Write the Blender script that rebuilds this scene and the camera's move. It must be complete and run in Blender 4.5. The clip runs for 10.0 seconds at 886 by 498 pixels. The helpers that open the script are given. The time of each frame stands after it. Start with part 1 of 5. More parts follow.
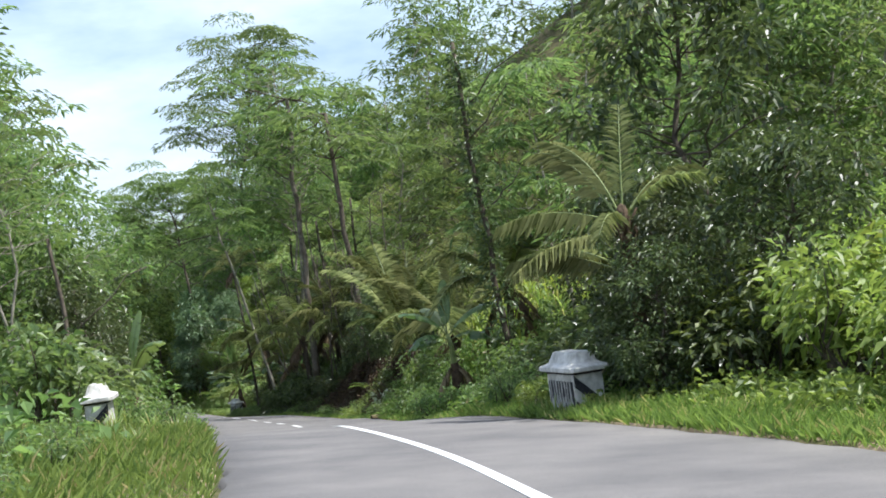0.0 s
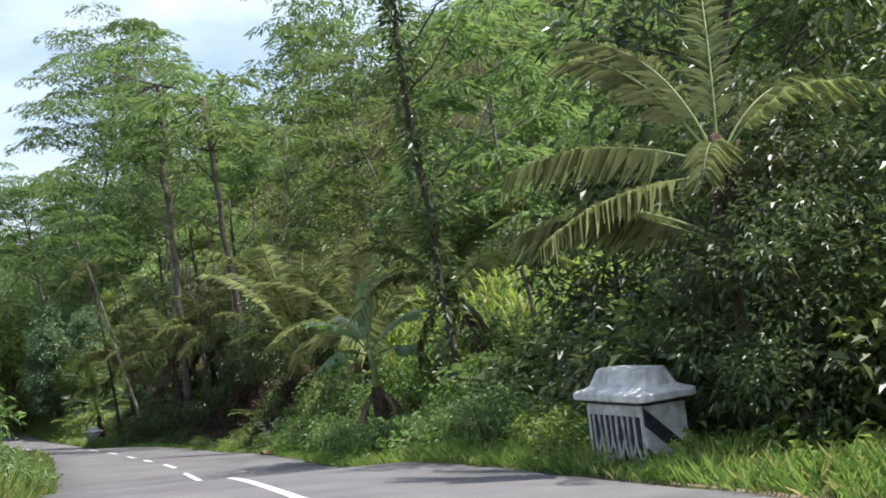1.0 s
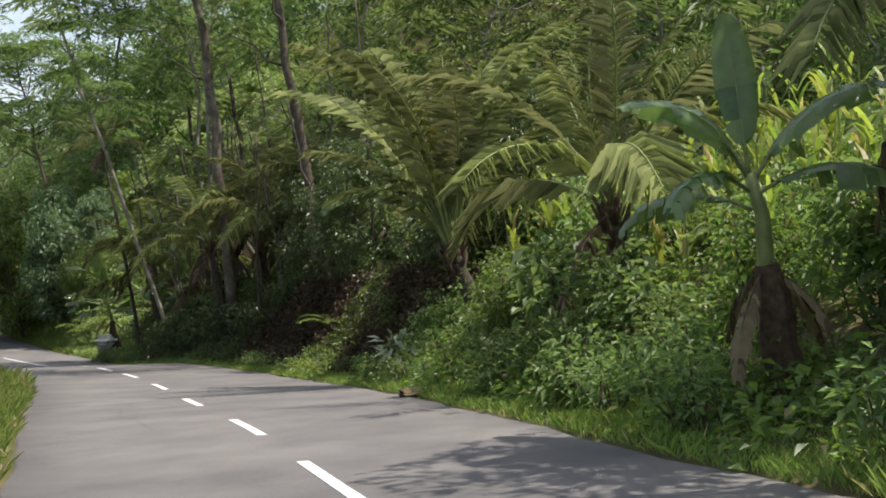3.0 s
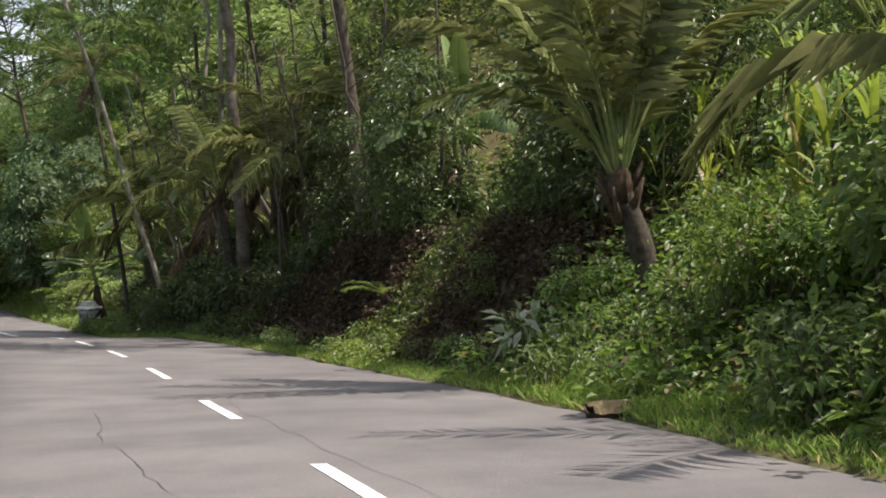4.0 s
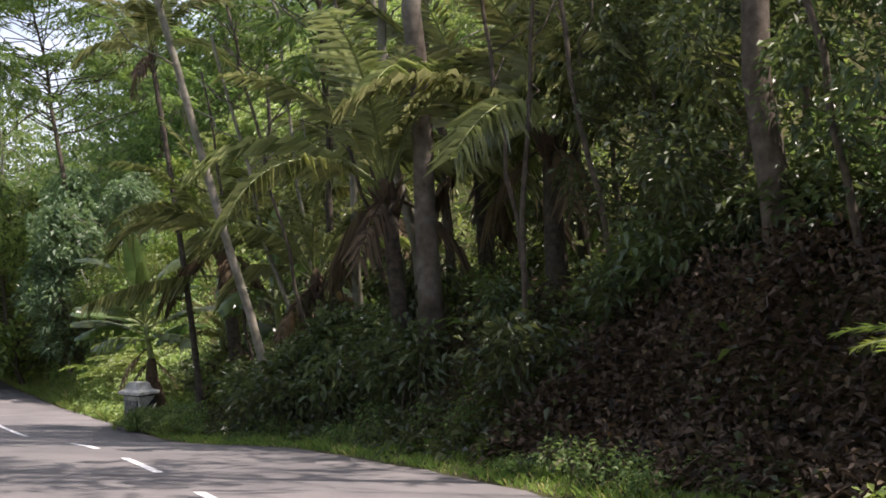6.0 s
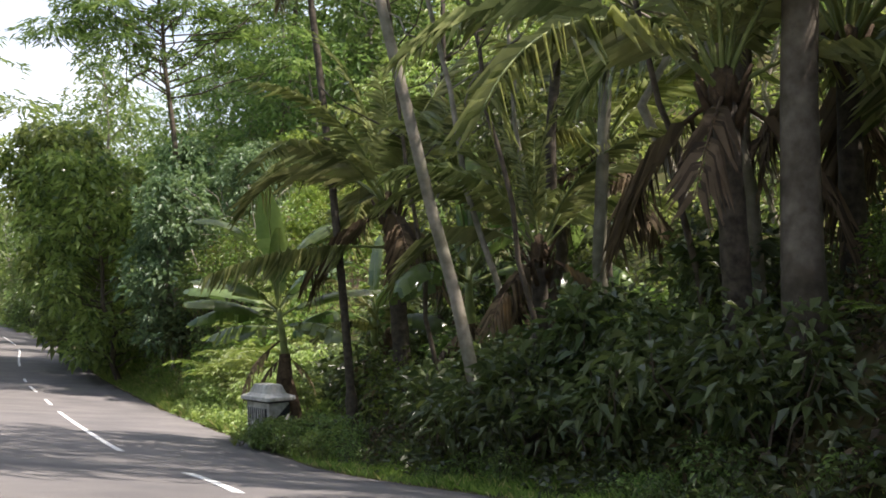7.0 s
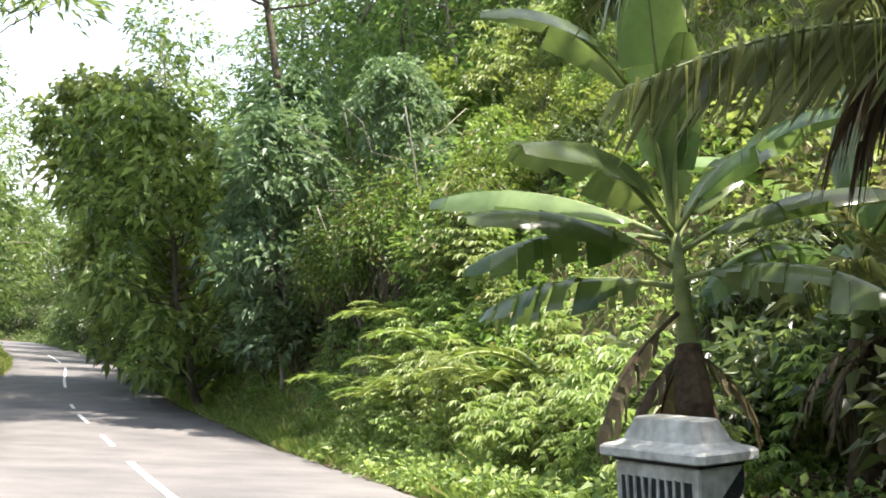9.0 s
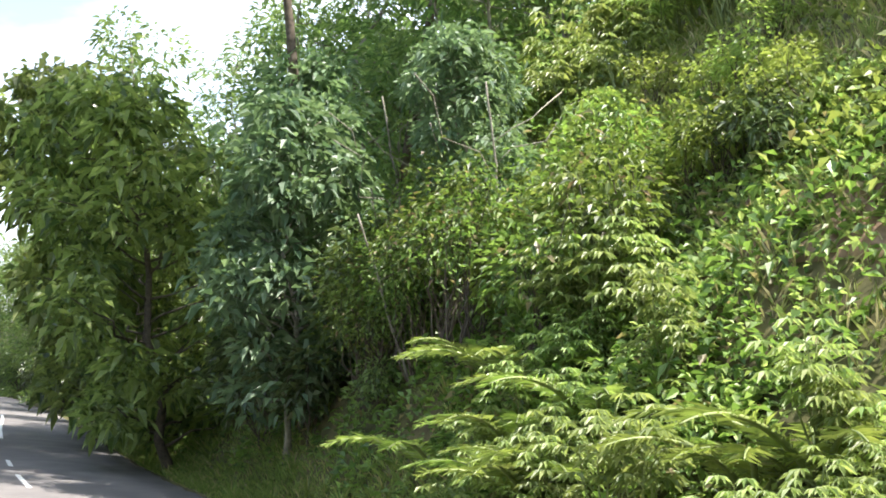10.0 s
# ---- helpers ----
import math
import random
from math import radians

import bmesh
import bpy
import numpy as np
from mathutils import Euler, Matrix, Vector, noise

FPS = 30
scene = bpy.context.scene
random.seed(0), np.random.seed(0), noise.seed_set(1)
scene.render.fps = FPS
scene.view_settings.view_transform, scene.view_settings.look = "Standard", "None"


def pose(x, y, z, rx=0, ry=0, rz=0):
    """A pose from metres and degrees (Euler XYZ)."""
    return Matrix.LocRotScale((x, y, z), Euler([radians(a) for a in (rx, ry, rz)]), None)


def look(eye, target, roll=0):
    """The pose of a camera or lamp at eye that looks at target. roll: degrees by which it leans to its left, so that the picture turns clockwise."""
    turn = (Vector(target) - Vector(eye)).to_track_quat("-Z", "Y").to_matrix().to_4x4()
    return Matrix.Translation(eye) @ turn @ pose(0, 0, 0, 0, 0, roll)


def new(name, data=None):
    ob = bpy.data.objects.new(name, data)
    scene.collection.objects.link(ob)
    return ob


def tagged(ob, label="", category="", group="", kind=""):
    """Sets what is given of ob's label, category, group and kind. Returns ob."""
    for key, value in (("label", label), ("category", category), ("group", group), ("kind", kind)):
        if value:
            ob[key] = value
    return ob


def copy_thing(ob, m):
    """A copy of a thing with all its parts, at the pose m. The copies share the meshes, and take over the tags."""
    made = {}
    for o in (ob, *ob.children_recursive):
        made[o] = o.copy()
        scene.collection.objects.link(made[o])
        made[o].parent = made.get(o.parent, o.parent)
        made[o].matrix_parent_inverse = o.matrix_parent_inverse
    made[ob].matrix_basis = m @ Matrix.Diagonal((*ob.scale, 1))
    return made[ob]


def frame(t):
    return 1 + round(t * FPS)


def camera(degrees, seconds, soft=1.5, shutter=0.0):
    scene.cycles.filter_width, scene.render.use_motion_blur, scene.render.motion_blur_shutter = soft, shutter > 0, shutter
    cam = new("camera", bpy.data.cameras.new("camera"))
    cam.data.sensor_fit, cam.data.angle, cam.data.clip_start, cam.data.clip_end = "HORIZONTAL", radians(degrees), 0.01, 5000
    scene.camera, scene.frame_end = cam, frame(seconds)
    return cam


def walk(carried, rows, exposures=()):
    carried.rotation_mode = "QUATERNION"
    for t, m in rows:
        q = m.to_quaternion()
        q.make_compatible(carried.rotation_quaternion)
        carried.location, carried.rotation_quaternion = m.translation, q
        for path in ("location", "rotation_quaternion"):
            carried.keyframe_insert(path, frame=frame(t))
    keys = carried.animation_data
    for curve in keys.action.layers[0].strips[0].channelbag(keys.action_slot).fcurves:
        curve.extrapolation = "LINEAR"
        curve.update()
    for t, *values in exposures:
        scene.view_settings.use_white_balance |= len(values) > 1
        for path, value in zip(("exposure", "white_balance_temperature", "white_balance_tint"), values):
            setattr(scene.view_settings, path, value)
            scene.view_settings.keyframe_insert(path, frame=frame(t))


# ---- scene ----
cam = camera(38.0, 10.0, soft=1.8)
PATH = [
    (0, (2.343, -0.529, -0.078), (2.285, 1.470, -0.030), -7.4),
    (0.5, (1.665, 3.062, -0.243), (1.703, 5.060, -0.179), -7.1),
    (1, (0.999, 6.690, -0.402), (1.148, 8.684, -0.344), -7.0),
    (1.5, (0.319, 10.438, -0.577), (0.494, 12.429, -0.519), -7.2),
    (2, (-0.454, 14.346, -0.774), (-0.312, 16.341, -0.767), -7.5),
    (2.5, (-1.274, 18.344, -1.038), (-1.151, 20.341, -1.052), -7.2),
    (2.7, (-1.575, 19.939, -1.166), (-1.463, 21.935, -1.209), -6.9),
    (3.8, (-3.276, 28.749, -1.969), (-3.140, 30.741, -2.089), -5.1),
    (4, (-3.601, 30.378, -2.104), (-3.477, 32.370, -2.218), -4.6),
    (4.5, (-4.461, 34.466, -2.396), (-4.324, 36.458, -2.504), -4.0),
    (5, (-5.325, 38.448, -2.703), (-5.211, 40.444, -2.741), -4.5),
    (5.2, (-5.681, 40.012, -2.831), (-5.577, 42.009, -2.843), -4.5),
    (6.3, (-7.869, 48.515, -3.531), (-7.835, 50.514, -3.495), -3.7),
    (6.5, (-8.313, 50.048, -3.638), (-8.320, 52.047, -3.592), -3.2),
    (7, (-9.480, 53.812, -3.887), (-9.550, 55.810, -3.830), -1.5),
    (7.5, (-10.676, 57.373, -4.141), (-10.753, 59.371, -4.100), -1.0),
    (8, (-11.939, 60.815, -4.354), (-12.084, 62.809, -4.304), -1.8),
    (8.5, (-13.214, 64.193, -4.539), (-13.414, 66.182, -4.468), -2.2),
    (9, (-14.481, 67.549, -4.714), (-14.616, 69.543, -4.625), -2.2),
    (9.5, (-15.720, 70.923, -4.870), (-15.827, 72.916, -4.743), -2.0),
    (10, (-17.036, 74.284, -5.005), (-17.091, 76.274, -4.817), 0.3),
]
# the camera's own exposure and white balance drift on the way from sun to shade and back
EXPOSURES = [(0, 0.5, 6000, 11), (1.5, 0.38, 6100, 14), (2.7, 0.28, 6450, 13), (3.8, 0.34, 6700, 17), (5.0, 0.45, 6650, 22), (6.5, 0.72, 6600, 25), (7.5, 0.9, 6750, 14),
             (8.5, 1.38, 6700, 14), (9.3, 1.5, 6550, 15), (10, 1.5, 6400, 15)]
walk(cam, [(t, look(eye, target, roll)) for t, eye, target, roll in PATH], EXPOSURES)

# ---- daylight ----
SUN_FROM = Vector((0.55, -0.11, 1.0)).normalized()
world = bpy.data.worlds.new("world")
scene.world = world
world.use_nodes = True
wn, wl_ = world.node_tree.nodes, world.node_tree.links
wn.clear()
sky = wn.new("ShaderNodeTexSky")
sky.sky_type = "NISHITA"
sky.sun_disc = False
sky.sun_elevation = math.asin(SUN_FROM.z)
sky.sun_rotation = math.atan2(SUN_FROM.x, SUN_FROM.y)
sky.air_density, sky.dust_density, sky.ozone_density = 1.1, 2.6, 1.0
# thin bright clouds over the blue
tc = wn.new("ShaderNodeTexCoord")
mp = wn.new("ShaderNodeMapping")
mp.inputs["Scale"].default_value = (1.0, 1.0, 2.6)
cl = wn.new("ShaderNodeTexNoise")
cl.inputs["Scale"].default_value, cl.inputs["Detail"].default_value, cl.inputs["Roughness"].default_value = 2.3, 7.0, 0.55
cr = wn.new("ShaderNodeValToRGB")
cr.color_ramp.elements[0].position, cr.color_ramp.elements[1].position = 0.43, 0.7
mx = wn.new("ShaderNodeMix")
mx.data_type = "RGBA"
mx.inputs["B"].default_value = (6.2, 6.9, 7.7, 1)
bg = wn.new("ShaderNodeBackground")
bg.inputs["Strength"].default_value = 0.15
wo = wn.new("ShaderNodeOutputWorld")
wl_.new(tc.outputs["Generated"], mp.inputs["Vector"])
wl_.new(mp.outputs["Vector"], cl.inputs["Vector"])
wl_.new(cl.outputs["Fac"], cr.inputs["Fac"])
wl_.new(cr.outputs["Color"], mx.inputs["Factor"])
wl_.new(sky.outputs["Color"], mx.inputs["A"])
wl_.new(mx.outputs["Result"], bg.inputs["Color"])
wl_.new(bg.outputs["Background"], wo.inputs["Surface"])
sun = new("sun", bpy.data.lights.new("sun", "SUN"))
sun.data.energy, sun.data.angle, sun.data.color = 5.0, radians(0.6), (1.0, 0.95, 0.86)
sun.matrix_world = look((0, 0, 60), Vector((0, 0, 60)) - SUN_FROM)

# ---- materials ----
def material(name):
    m = bpy.data.materials.new(name)
    m.use_nodes = True
    m.node_tree.nodes.clear()
    nd, lk = m.node_tree.nodes, m.node_tree.links
    out = nd.new("ShaderNodeOutputMaterial")
    return m, nd, lk, out


def noise_node(nd, lk, scale, detail=4.0, rough=0.6):
    co = nd.new("ShaderNodeTexCoord")
    n = nd.new("ShaderNodeTexNoise")
    n.inputs["Scale"].default_value, n.inputs["Detail"].default_value, n.inputs["Roughness"].default_value = scale, detail, rough
    lk.new(co.outputs["Object"], n.inputs["Vector"])
    return n


def ramp(nd, lk, source, stops):
    r = nd.new("ShaderNodeValToRGB")
    els = r.color_ramp.elements
    while len(els) < len(stops):
        els.new(0.5)
    for e, (p, c) in zip(els, stops):
        e.position, e.color = p, (*c, 1)
    lk.new(source, r.inputs["Fac"])
    return r


def leaf_material(name, dark, light, rough=0.42, through_light=0.35, dead=None, dead_share=0.0):
    """Leaves: colour varies leaf by leaf and plant by plant; light shines through them."""
    m, nd, lk, out = material(name)
    geo = nd.new("ShaderNodeNewGeometry")
    info = nd.new("ShaderNodeObjectInfo")
    stops = [(0.0, dark), (0.75, light)]
    if dead:
        stops += [(1.0 - dead_share, light), (1.0 - dead_share + 0.01, dead)]
    r = ramp(nd, lk, geo.outputs["Random Per Island"], stops)
    hsv = nd.new("ShaderNodeHueSaturation")
    mr = nd.new("ShaderNodeMapRange")
    mr.inputs["To Min"].default_value, mr.inputs["To Max"].default_value = 0.78, 1.25
    lk.new(info.outputs["Random"], mr.inputs["Value"])
    lk.new(mr.outputs["Result"], hsv.inputs["Value"])
    mh = nd.new("ShaderNodeMapRange")
    mh.inputs["To Min"].default_value, mh.inputs["To Max"].default_value = 0.485, 0.515
    lk.new(info.outputs["Random"], mh.inputs["Value"])
    lk.new(mh.outputs["Result"], hsv.inputs["Hue"])
    lk.new(r.outputs["Color"], hsv.inputs["Color"])
    n = noise_node(nd, lk, 9.0)
    mixv = nd.new("ShaderNodeMix")
    mixv.data_type, mixv.blend_type = "RGBA", "MULTIPLY"
    rn = ramp(nd, lk, n.outputs["Fac"], [(0.3, (0.8, 0.82, 0.75)), (0.7, (1.1, 1.1, 1.05))])
    mixv.inputs["Factor"].default_value = 0.8
    lk.new(hsv.outputs["Color"], mixv.inputs["A"])
    lk.new(rn.outputs["Color"], mixv.inputs["B"])
    p = nd.new("ShaderNodeBsdfPrincipled")
    p.inputs["Roughness"].default_value = rough
    p.inputs["Specular IOR Level"].default_value = 0.5
    lk.new(mixv.outputs["Result"], p.inputs["Base Color"])
    t = nd.new("ShaderNodeBsdfTranslucent")
    warm = nd.new("ShaderNodeMix")
    warm.data_type, warm.blend_type = "RGBA", "MULTIPLY"
    warm.inputs["Factor"].default_value = 1.0
    warm.inputs["B"].default_value = (1.6, 1.6, 1.15, 1)
    lk.new(mixv.outputs["Result"], warm.inputs["A"])
    lk.new(warm.outputs["Result"], t.inputs["Color"])
    ms = nd.new("ShaderNodeMixShader")
    ms.inputs["Fac"].default_value = through_light
    lk.new(p.outputs["BSDF"], ms.inputs[1])
    lk.new(t.outputs["BSDF"], ms.inputs[2])
    lk.new(ms.outputs["Shader"], out.inputs["Surface"])
    return m


def surface_material(name, stops, scale, rough=0.85, bump=0.3, scale2=None, stops2=None, spec=0.3):
    """A matt surface with a coarse and a fine pattern and fine relief."""
    m, nd, lk, out = material(name)
    n = noise_node(nd, lk, scale, 6.0)
    r = ramp(nd, lk, n.outputs["Fac"], stops)
    col = r.outputs["Color"]
    if scale2:
        n2 = noise_node(nd, lk, scale2, 3.0)
        r2 = ramp(nd, lk, n2.outputs["Fac"], stops2)
        mm = nd.new("ShaderNodeMix")
        mm.data_type, mm.blend_type = "RGBA", "MULTIPLY"
        mm.inputs["Factor"].default_value = 1.0
        lk.new(col, mm.inputs["A"])
        lk.new(r2.outputs["Color"], mm.inputs["B"])
        col = mm.outputs["Result"]
    p = nd.new("ShaderNodeBsdfPrincipled")
    p.inputs["Roughness"].default_value = rough
    p.inputs["Specular IOR Level"].default_value = spec
    lk.new(col, p.inputs["Base Color"])
    if bump:
        b = nd.new("ShaderNodeBump")
        b.inputs["Strength"].default_value, b.inputs["Distance"].default_value = bump, 0.02
        lk.new(n.outputs["Fac"], b.inputs["Height"])
        lk.new(b.outputs["Normal"], p.inputs["Normal"])
    lk.new(p.outputs["BSDF"], out.inputs["Surface"])
    return m


ASPHALT = surface_material("asphalt", [(0.3, (0.135, 0.13, 0.126)), (0.7, (0.19, 0.182, 0.174))], 60.0, 0.9, 0.5, 0.7,
                           [(0.32, (0.74, 0.74, 0.75)), (0.66, (1.12, 1.1, 1.08))])
PAINT_LINE = surface_material("road_paint", [(0.35, (0.6, 0.6, 0.58)), (0.6, (0.8, 0.8, 0.78))], 25.0, 0.7, 0.2)
SOIL = surface_material("soil_and_litter", [(0.3, (0.055, 0.045, 0.025)), (0.5, (0.09, 0.085, 0.035)), (0.7, (0.14, 0.11, 0.06))], 3.0, 0.95, 0.8,
                        0.25, [(0.35, (0.6, 0.75, 0.5)), (0.65, (1.1, 1.05, 0.95))])
BARK = surface_material("pale_bark", [(0.3, (0.17, 0.15, 0.12)), (0.7, (0.36, 0.33, 0.28))], 7.0, 0.9, 0.6, 1.1,
                        [(0.35, (0.65, 0.7, 0.6)), (0.65, (1.1, 1.08, 1.05))])
BROWN_BARK = surface_material("mottled_brown_bark", [(0.3, (0.09, 0.075, 0.055)), (0.7, (0.25, 0.22, 0.18))], 5.0, 0.9, 0.7, 1.6, [(0.35, (0.45, 0.42, 0.38)), (0.65, (1.0, 1.0, 1.0))])
DARK_BARK = surface_material("dark_bark", [(0.3, (0.05, 0.04, 0.03)), (0.7, (0.14, 0.115, 0.085))], 9.0, 0.95, 0.7)
PALM_BARK = surface_material("palm_bark", [(0.3, (0.032, 0.027, 0.02)), (0.7, (0.11, 0.092, 0.07))], 12.0, 0.95, 0.8)
FIBRE = surface_material("dry_fibre", [(0.3, (0.045, 0.03, 0.02)), (0.7, (0.13, 0.09, 0.055))], 14.0, 0.95, 0.7)
STEM = surface_material("green_stem", [(0.3, (0.1, 0.14, 0.04)), (0.7, (0.26, 0.3, 0.1))], 6.0, 0.5, 0.2, spec=0.5)
CONCRETE = surface_material("old_white_concrete", [(0.3, (0.4, 0.39, 0.36)), (0.65, (0.66, 0.65, 0.62))], 9.0, 0.85, 0.4, 2.2,
                            [(0.32, (0.62, 0.62, 0.58)), (0.6, (1.05, 1.05, 1.03))])
BLACK_PAINT_AND_GAPS = surface_material("black_paint_and_gaps", [(0.3, (0.012, 0.013, 0.016)), (0.7, (0.04, 0.04, 0.045))], 20.0, 0.7, 0.2)
DRY = surface_material("dry_earth", [(0.3, (0.15, 0.11, 0.065)), (0.7, (0.33, 0.26, 0.16))], 4.0, 0.95, 0.6)
DRY_RED = surface_material("reddish_earth", [(0.3, (0.12, 0.075, 0.045)), (0.7, (0.3, 0.21, 0.13))], 5.0, 0.95, 0.7)
WOOD_CUT = surface_material("cut_wood", [(0.3, (0.35, 0.26, 0.13)), (0.7, (0.55, 0.45, 0.26))], 8.0, 0.8, 0.3)

# dark-leaved kinds; on bank bushes and creepers the colour also carries shade
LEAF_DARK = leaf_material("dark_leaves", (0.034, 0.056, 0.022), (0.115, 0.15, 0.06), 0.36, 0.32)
LEAF_MID = leaf_material("green_leaves", (0.066, 0.115, 0.04), (0.17, 0.24, 0.085), 0.42, 0.5)
LEAF_LIGHT = leaf_material("light_leaves", (0.105, 0.165, 0.036), (0.255, 0.325, 0.085), 0.45, 0.42)
LEAF_BLUE = leaf_material("blue_green_leaves", (0.075, 0.14, 0.075), (0.18, 0.265, 0.15), 0.45, 0.38)
LEAF_FEATHER = leaf_material("feathery_leaves", (0.07, 0.118, 0.046), (0.18, 0.245, 0.095), 0.48, 0.52)
LEAF_PALM = leaf_material("palm_leaflets", (0.105, 0.13, 0.045), (0.36, 0.38, 0.18), 0.22, 0.38)
LEAF_BANANA = leaf_material("banana_blade", (0.07, 0.125, 0.04), (0.17, 0.235, 0.085), 0.24, 0.32)
LEAF_DEAD = leaf_material("dead_leaves", (0.06, 0.042, 0.026), (0.22, 0.16, 0.1), 0.8, 0.2)
LEAF_CASSAVA = leaf_material("cassava_leaves", (0.125, 0.195, 0.055), (0.3, 0.37, 0.13), 0.45, 0.42)
LEAF_PALE = leaf_material("pale_leaves", (0.22, 0.3, 0.19), (0.5, 0.56, 0.43), 0.35, 0.3)
GRASS = leaf_material("grass_blades", (0.1, 0.165, 0.04), (0.26, 0.335, 0.095), 0.5, 0.42, (0.4, 0.35, 0.18), 0.1)
MAIZE = leaf_material("maize_blades", (0.15, 0.22, 0.035), (0.32, 0.38, 0.08), 0.45, 0.45, (0.42, 0.36, 0.17), 0.1)
STRAW = leaf_material("straw_blades", (0.16, 0.21, 0.06), (0.3, 0.34, 0.12), 0.6, 0.35, (0.42, 0.38, 0.23), 0.38)
LEAF_TEAK = leaf_material("large_leaves", (0.055, 0.1, 0.03), (0.26, 0.33, 0.11), 0.3, 0.45)
LITTER = leaf_material("leaf_litter", (0.03, 0.022, 0.015), (0.13, 0.09, 0.055), 0.8, 0.15)
CREEPER = leaf_material("creeper_leaves", (0.05, 0.09, 0.022), (0.165, 0.235, 0.055), 0.45, 0.42, (0.2, 0.16, 0.09), 0.06)

# ---- the road's course: middle line, crossfall and half widths ----
ROAD_Y = [-60.027, -20.05, 3.944, 11.939, 17.932, 23.909, 29.864, 36.852, 43.834, 50.811, 57.798, 64.792, 71.768, 78.761, 85.757, 93.754, 103.787, 115.843, 129.9, 149.984, 180.091, 210.196, 300.196, 700.196]
ROAD_X = [14.47, 7.383, 3.14, 1.702, 0.35, -0.852, -1.978, -3.582, -5.378, -7.059, -9.08, -11.723, -14.616, -17.49, -20.275, -23.411, -27.736, -32.458, -37.653, -46.242, -59.353, -72.706, -140.21, -440.21]
ROAD_Z = [1.741, -0.232, -1.336, -1.728, -2.07, -2.574, -3.329, -3.759, -4.252, -4.802, -5.245, -5.585, -6.133, -6.481, -6.822, -7.166, -7.209, -7.08, -7.017, -6.892, -6.914, -6.944, -6.04, -2.04]
ROAD_BANK = [-0.085, -0.056, -0.056, -0.068, -0.066, -0.045, -0.024, -0.057, -0.07, -0.084, -0.087, -0.092, -0.112, -0.098, -0.083, -0.077, -0.066, -0.072, -0.093, -0.107, -0.108, -0.112, 0.02, 0.02]
ROAD_R = [3, 3.1, 3.2, 2.83, 2.59, 2.46, 2.46, 2.66, 3.04, 3.17, 3.03, 2.79, 2.68, 2.88, 3.09, 3.19, 3.18, 3.02, 2.85, 2.85, 2.89, 2.94, 3, 3]
ROAD_L = [2.4, 2.25, 2.1, 2.12, 2.25, 2.45, 2.6, 2.6, 2.55, 2.55, 2.6, 2.7, 2.84, 2.82, 2.7, 2.6, 2.5, 2.5, 2.5, 2.78, 3, 2.97, 3, 3]


# ---- the lie of the land ----
def spline(xs, vs, x):
    """A smooth curve through the knots (Catmull-Rom)."""
    xs, vs, x = np.asarray(xs, float), np.asarray(vs, float), np.asarray(x, float)
    m = np.gradient(vs, xs)
    i = np.clip(np.searchsorted(xs, x) - 1, 0, len(xs) - 2)
    h = xs[i + 1] - xs[i]
    t = np.clip((x - xs[i]) / h, 0, 1)
    return ((2 * t**3 - 3 * t**2 + 1) * vs[i] + (t**3 - 2 * t**2 + t) * h * m[i] + (3 * t**2 - 2 * t**3) * vs[i + 1] + (t**3 - t**2) * h * m[i + 1])


def road_x(y):
    return spline(ROAD_Y, ROAD_X, y)


def lean_of(y):
    """How far the road's right-hand normal lies along x (its cosine)."""
    y = np.asarray(y, float)
    return 1 / np.sqrt(1 + ((road_x(y + 1) - road_x(y - 1)) / 2) ** 2)


def smooth(t):
    t = np.clip(t, 0, 1)
    return t * t * (3 - 2 * t)


# the bank beside the road's right edge: its height, and the hill's rise beyond it
BANK_Y = [-60, 10, 16, 24, 32, 38, 46, 52, 60, 68, 73, 77, 82, 88, 96, 110, 140, 700]
BANK_H = [0.1, 0.1, 0.0, 0.05, 0.45, 0.75, 1.5, 1.9, 1.75, 1.5, 0.7, 0.1, 0.3, 2.2, 3.0, 2.4, 0.9, 0.7]
HILL_S = [0.3, 0.25, 0.2, 0.2, 0.25, 0.3, 0.3, 0.15, 0.08, 0.08, 0.15, 0.3, 0.6, 1.0, 1.1, 0.8, 0.35, 0.25]


def wobble(x, y):
    return 0.5 * np.sin(x * 0.9 + 1.3 * np.sin(y * 0.53)) * np.sin(y * 0.71 + 0.8 * np.sin(x * 0.37)) + 0.25 * np.sin(x * 2.3 + y * 1.7) * np.sin(y * 2.9 - x * 1.1)


def recess(y):
    """Where the bank is dug away to a steep face of bare earth (1), and where spurs of it stand out (0)."""
    y = np.asarray(y, float)
    return smooth((y - 46.6) / 1.0) * smooth((51.6 - y) / 0.9) + smooth((y - 54.2) / 0.9) * smooth((60.5 - y) / 1.2)


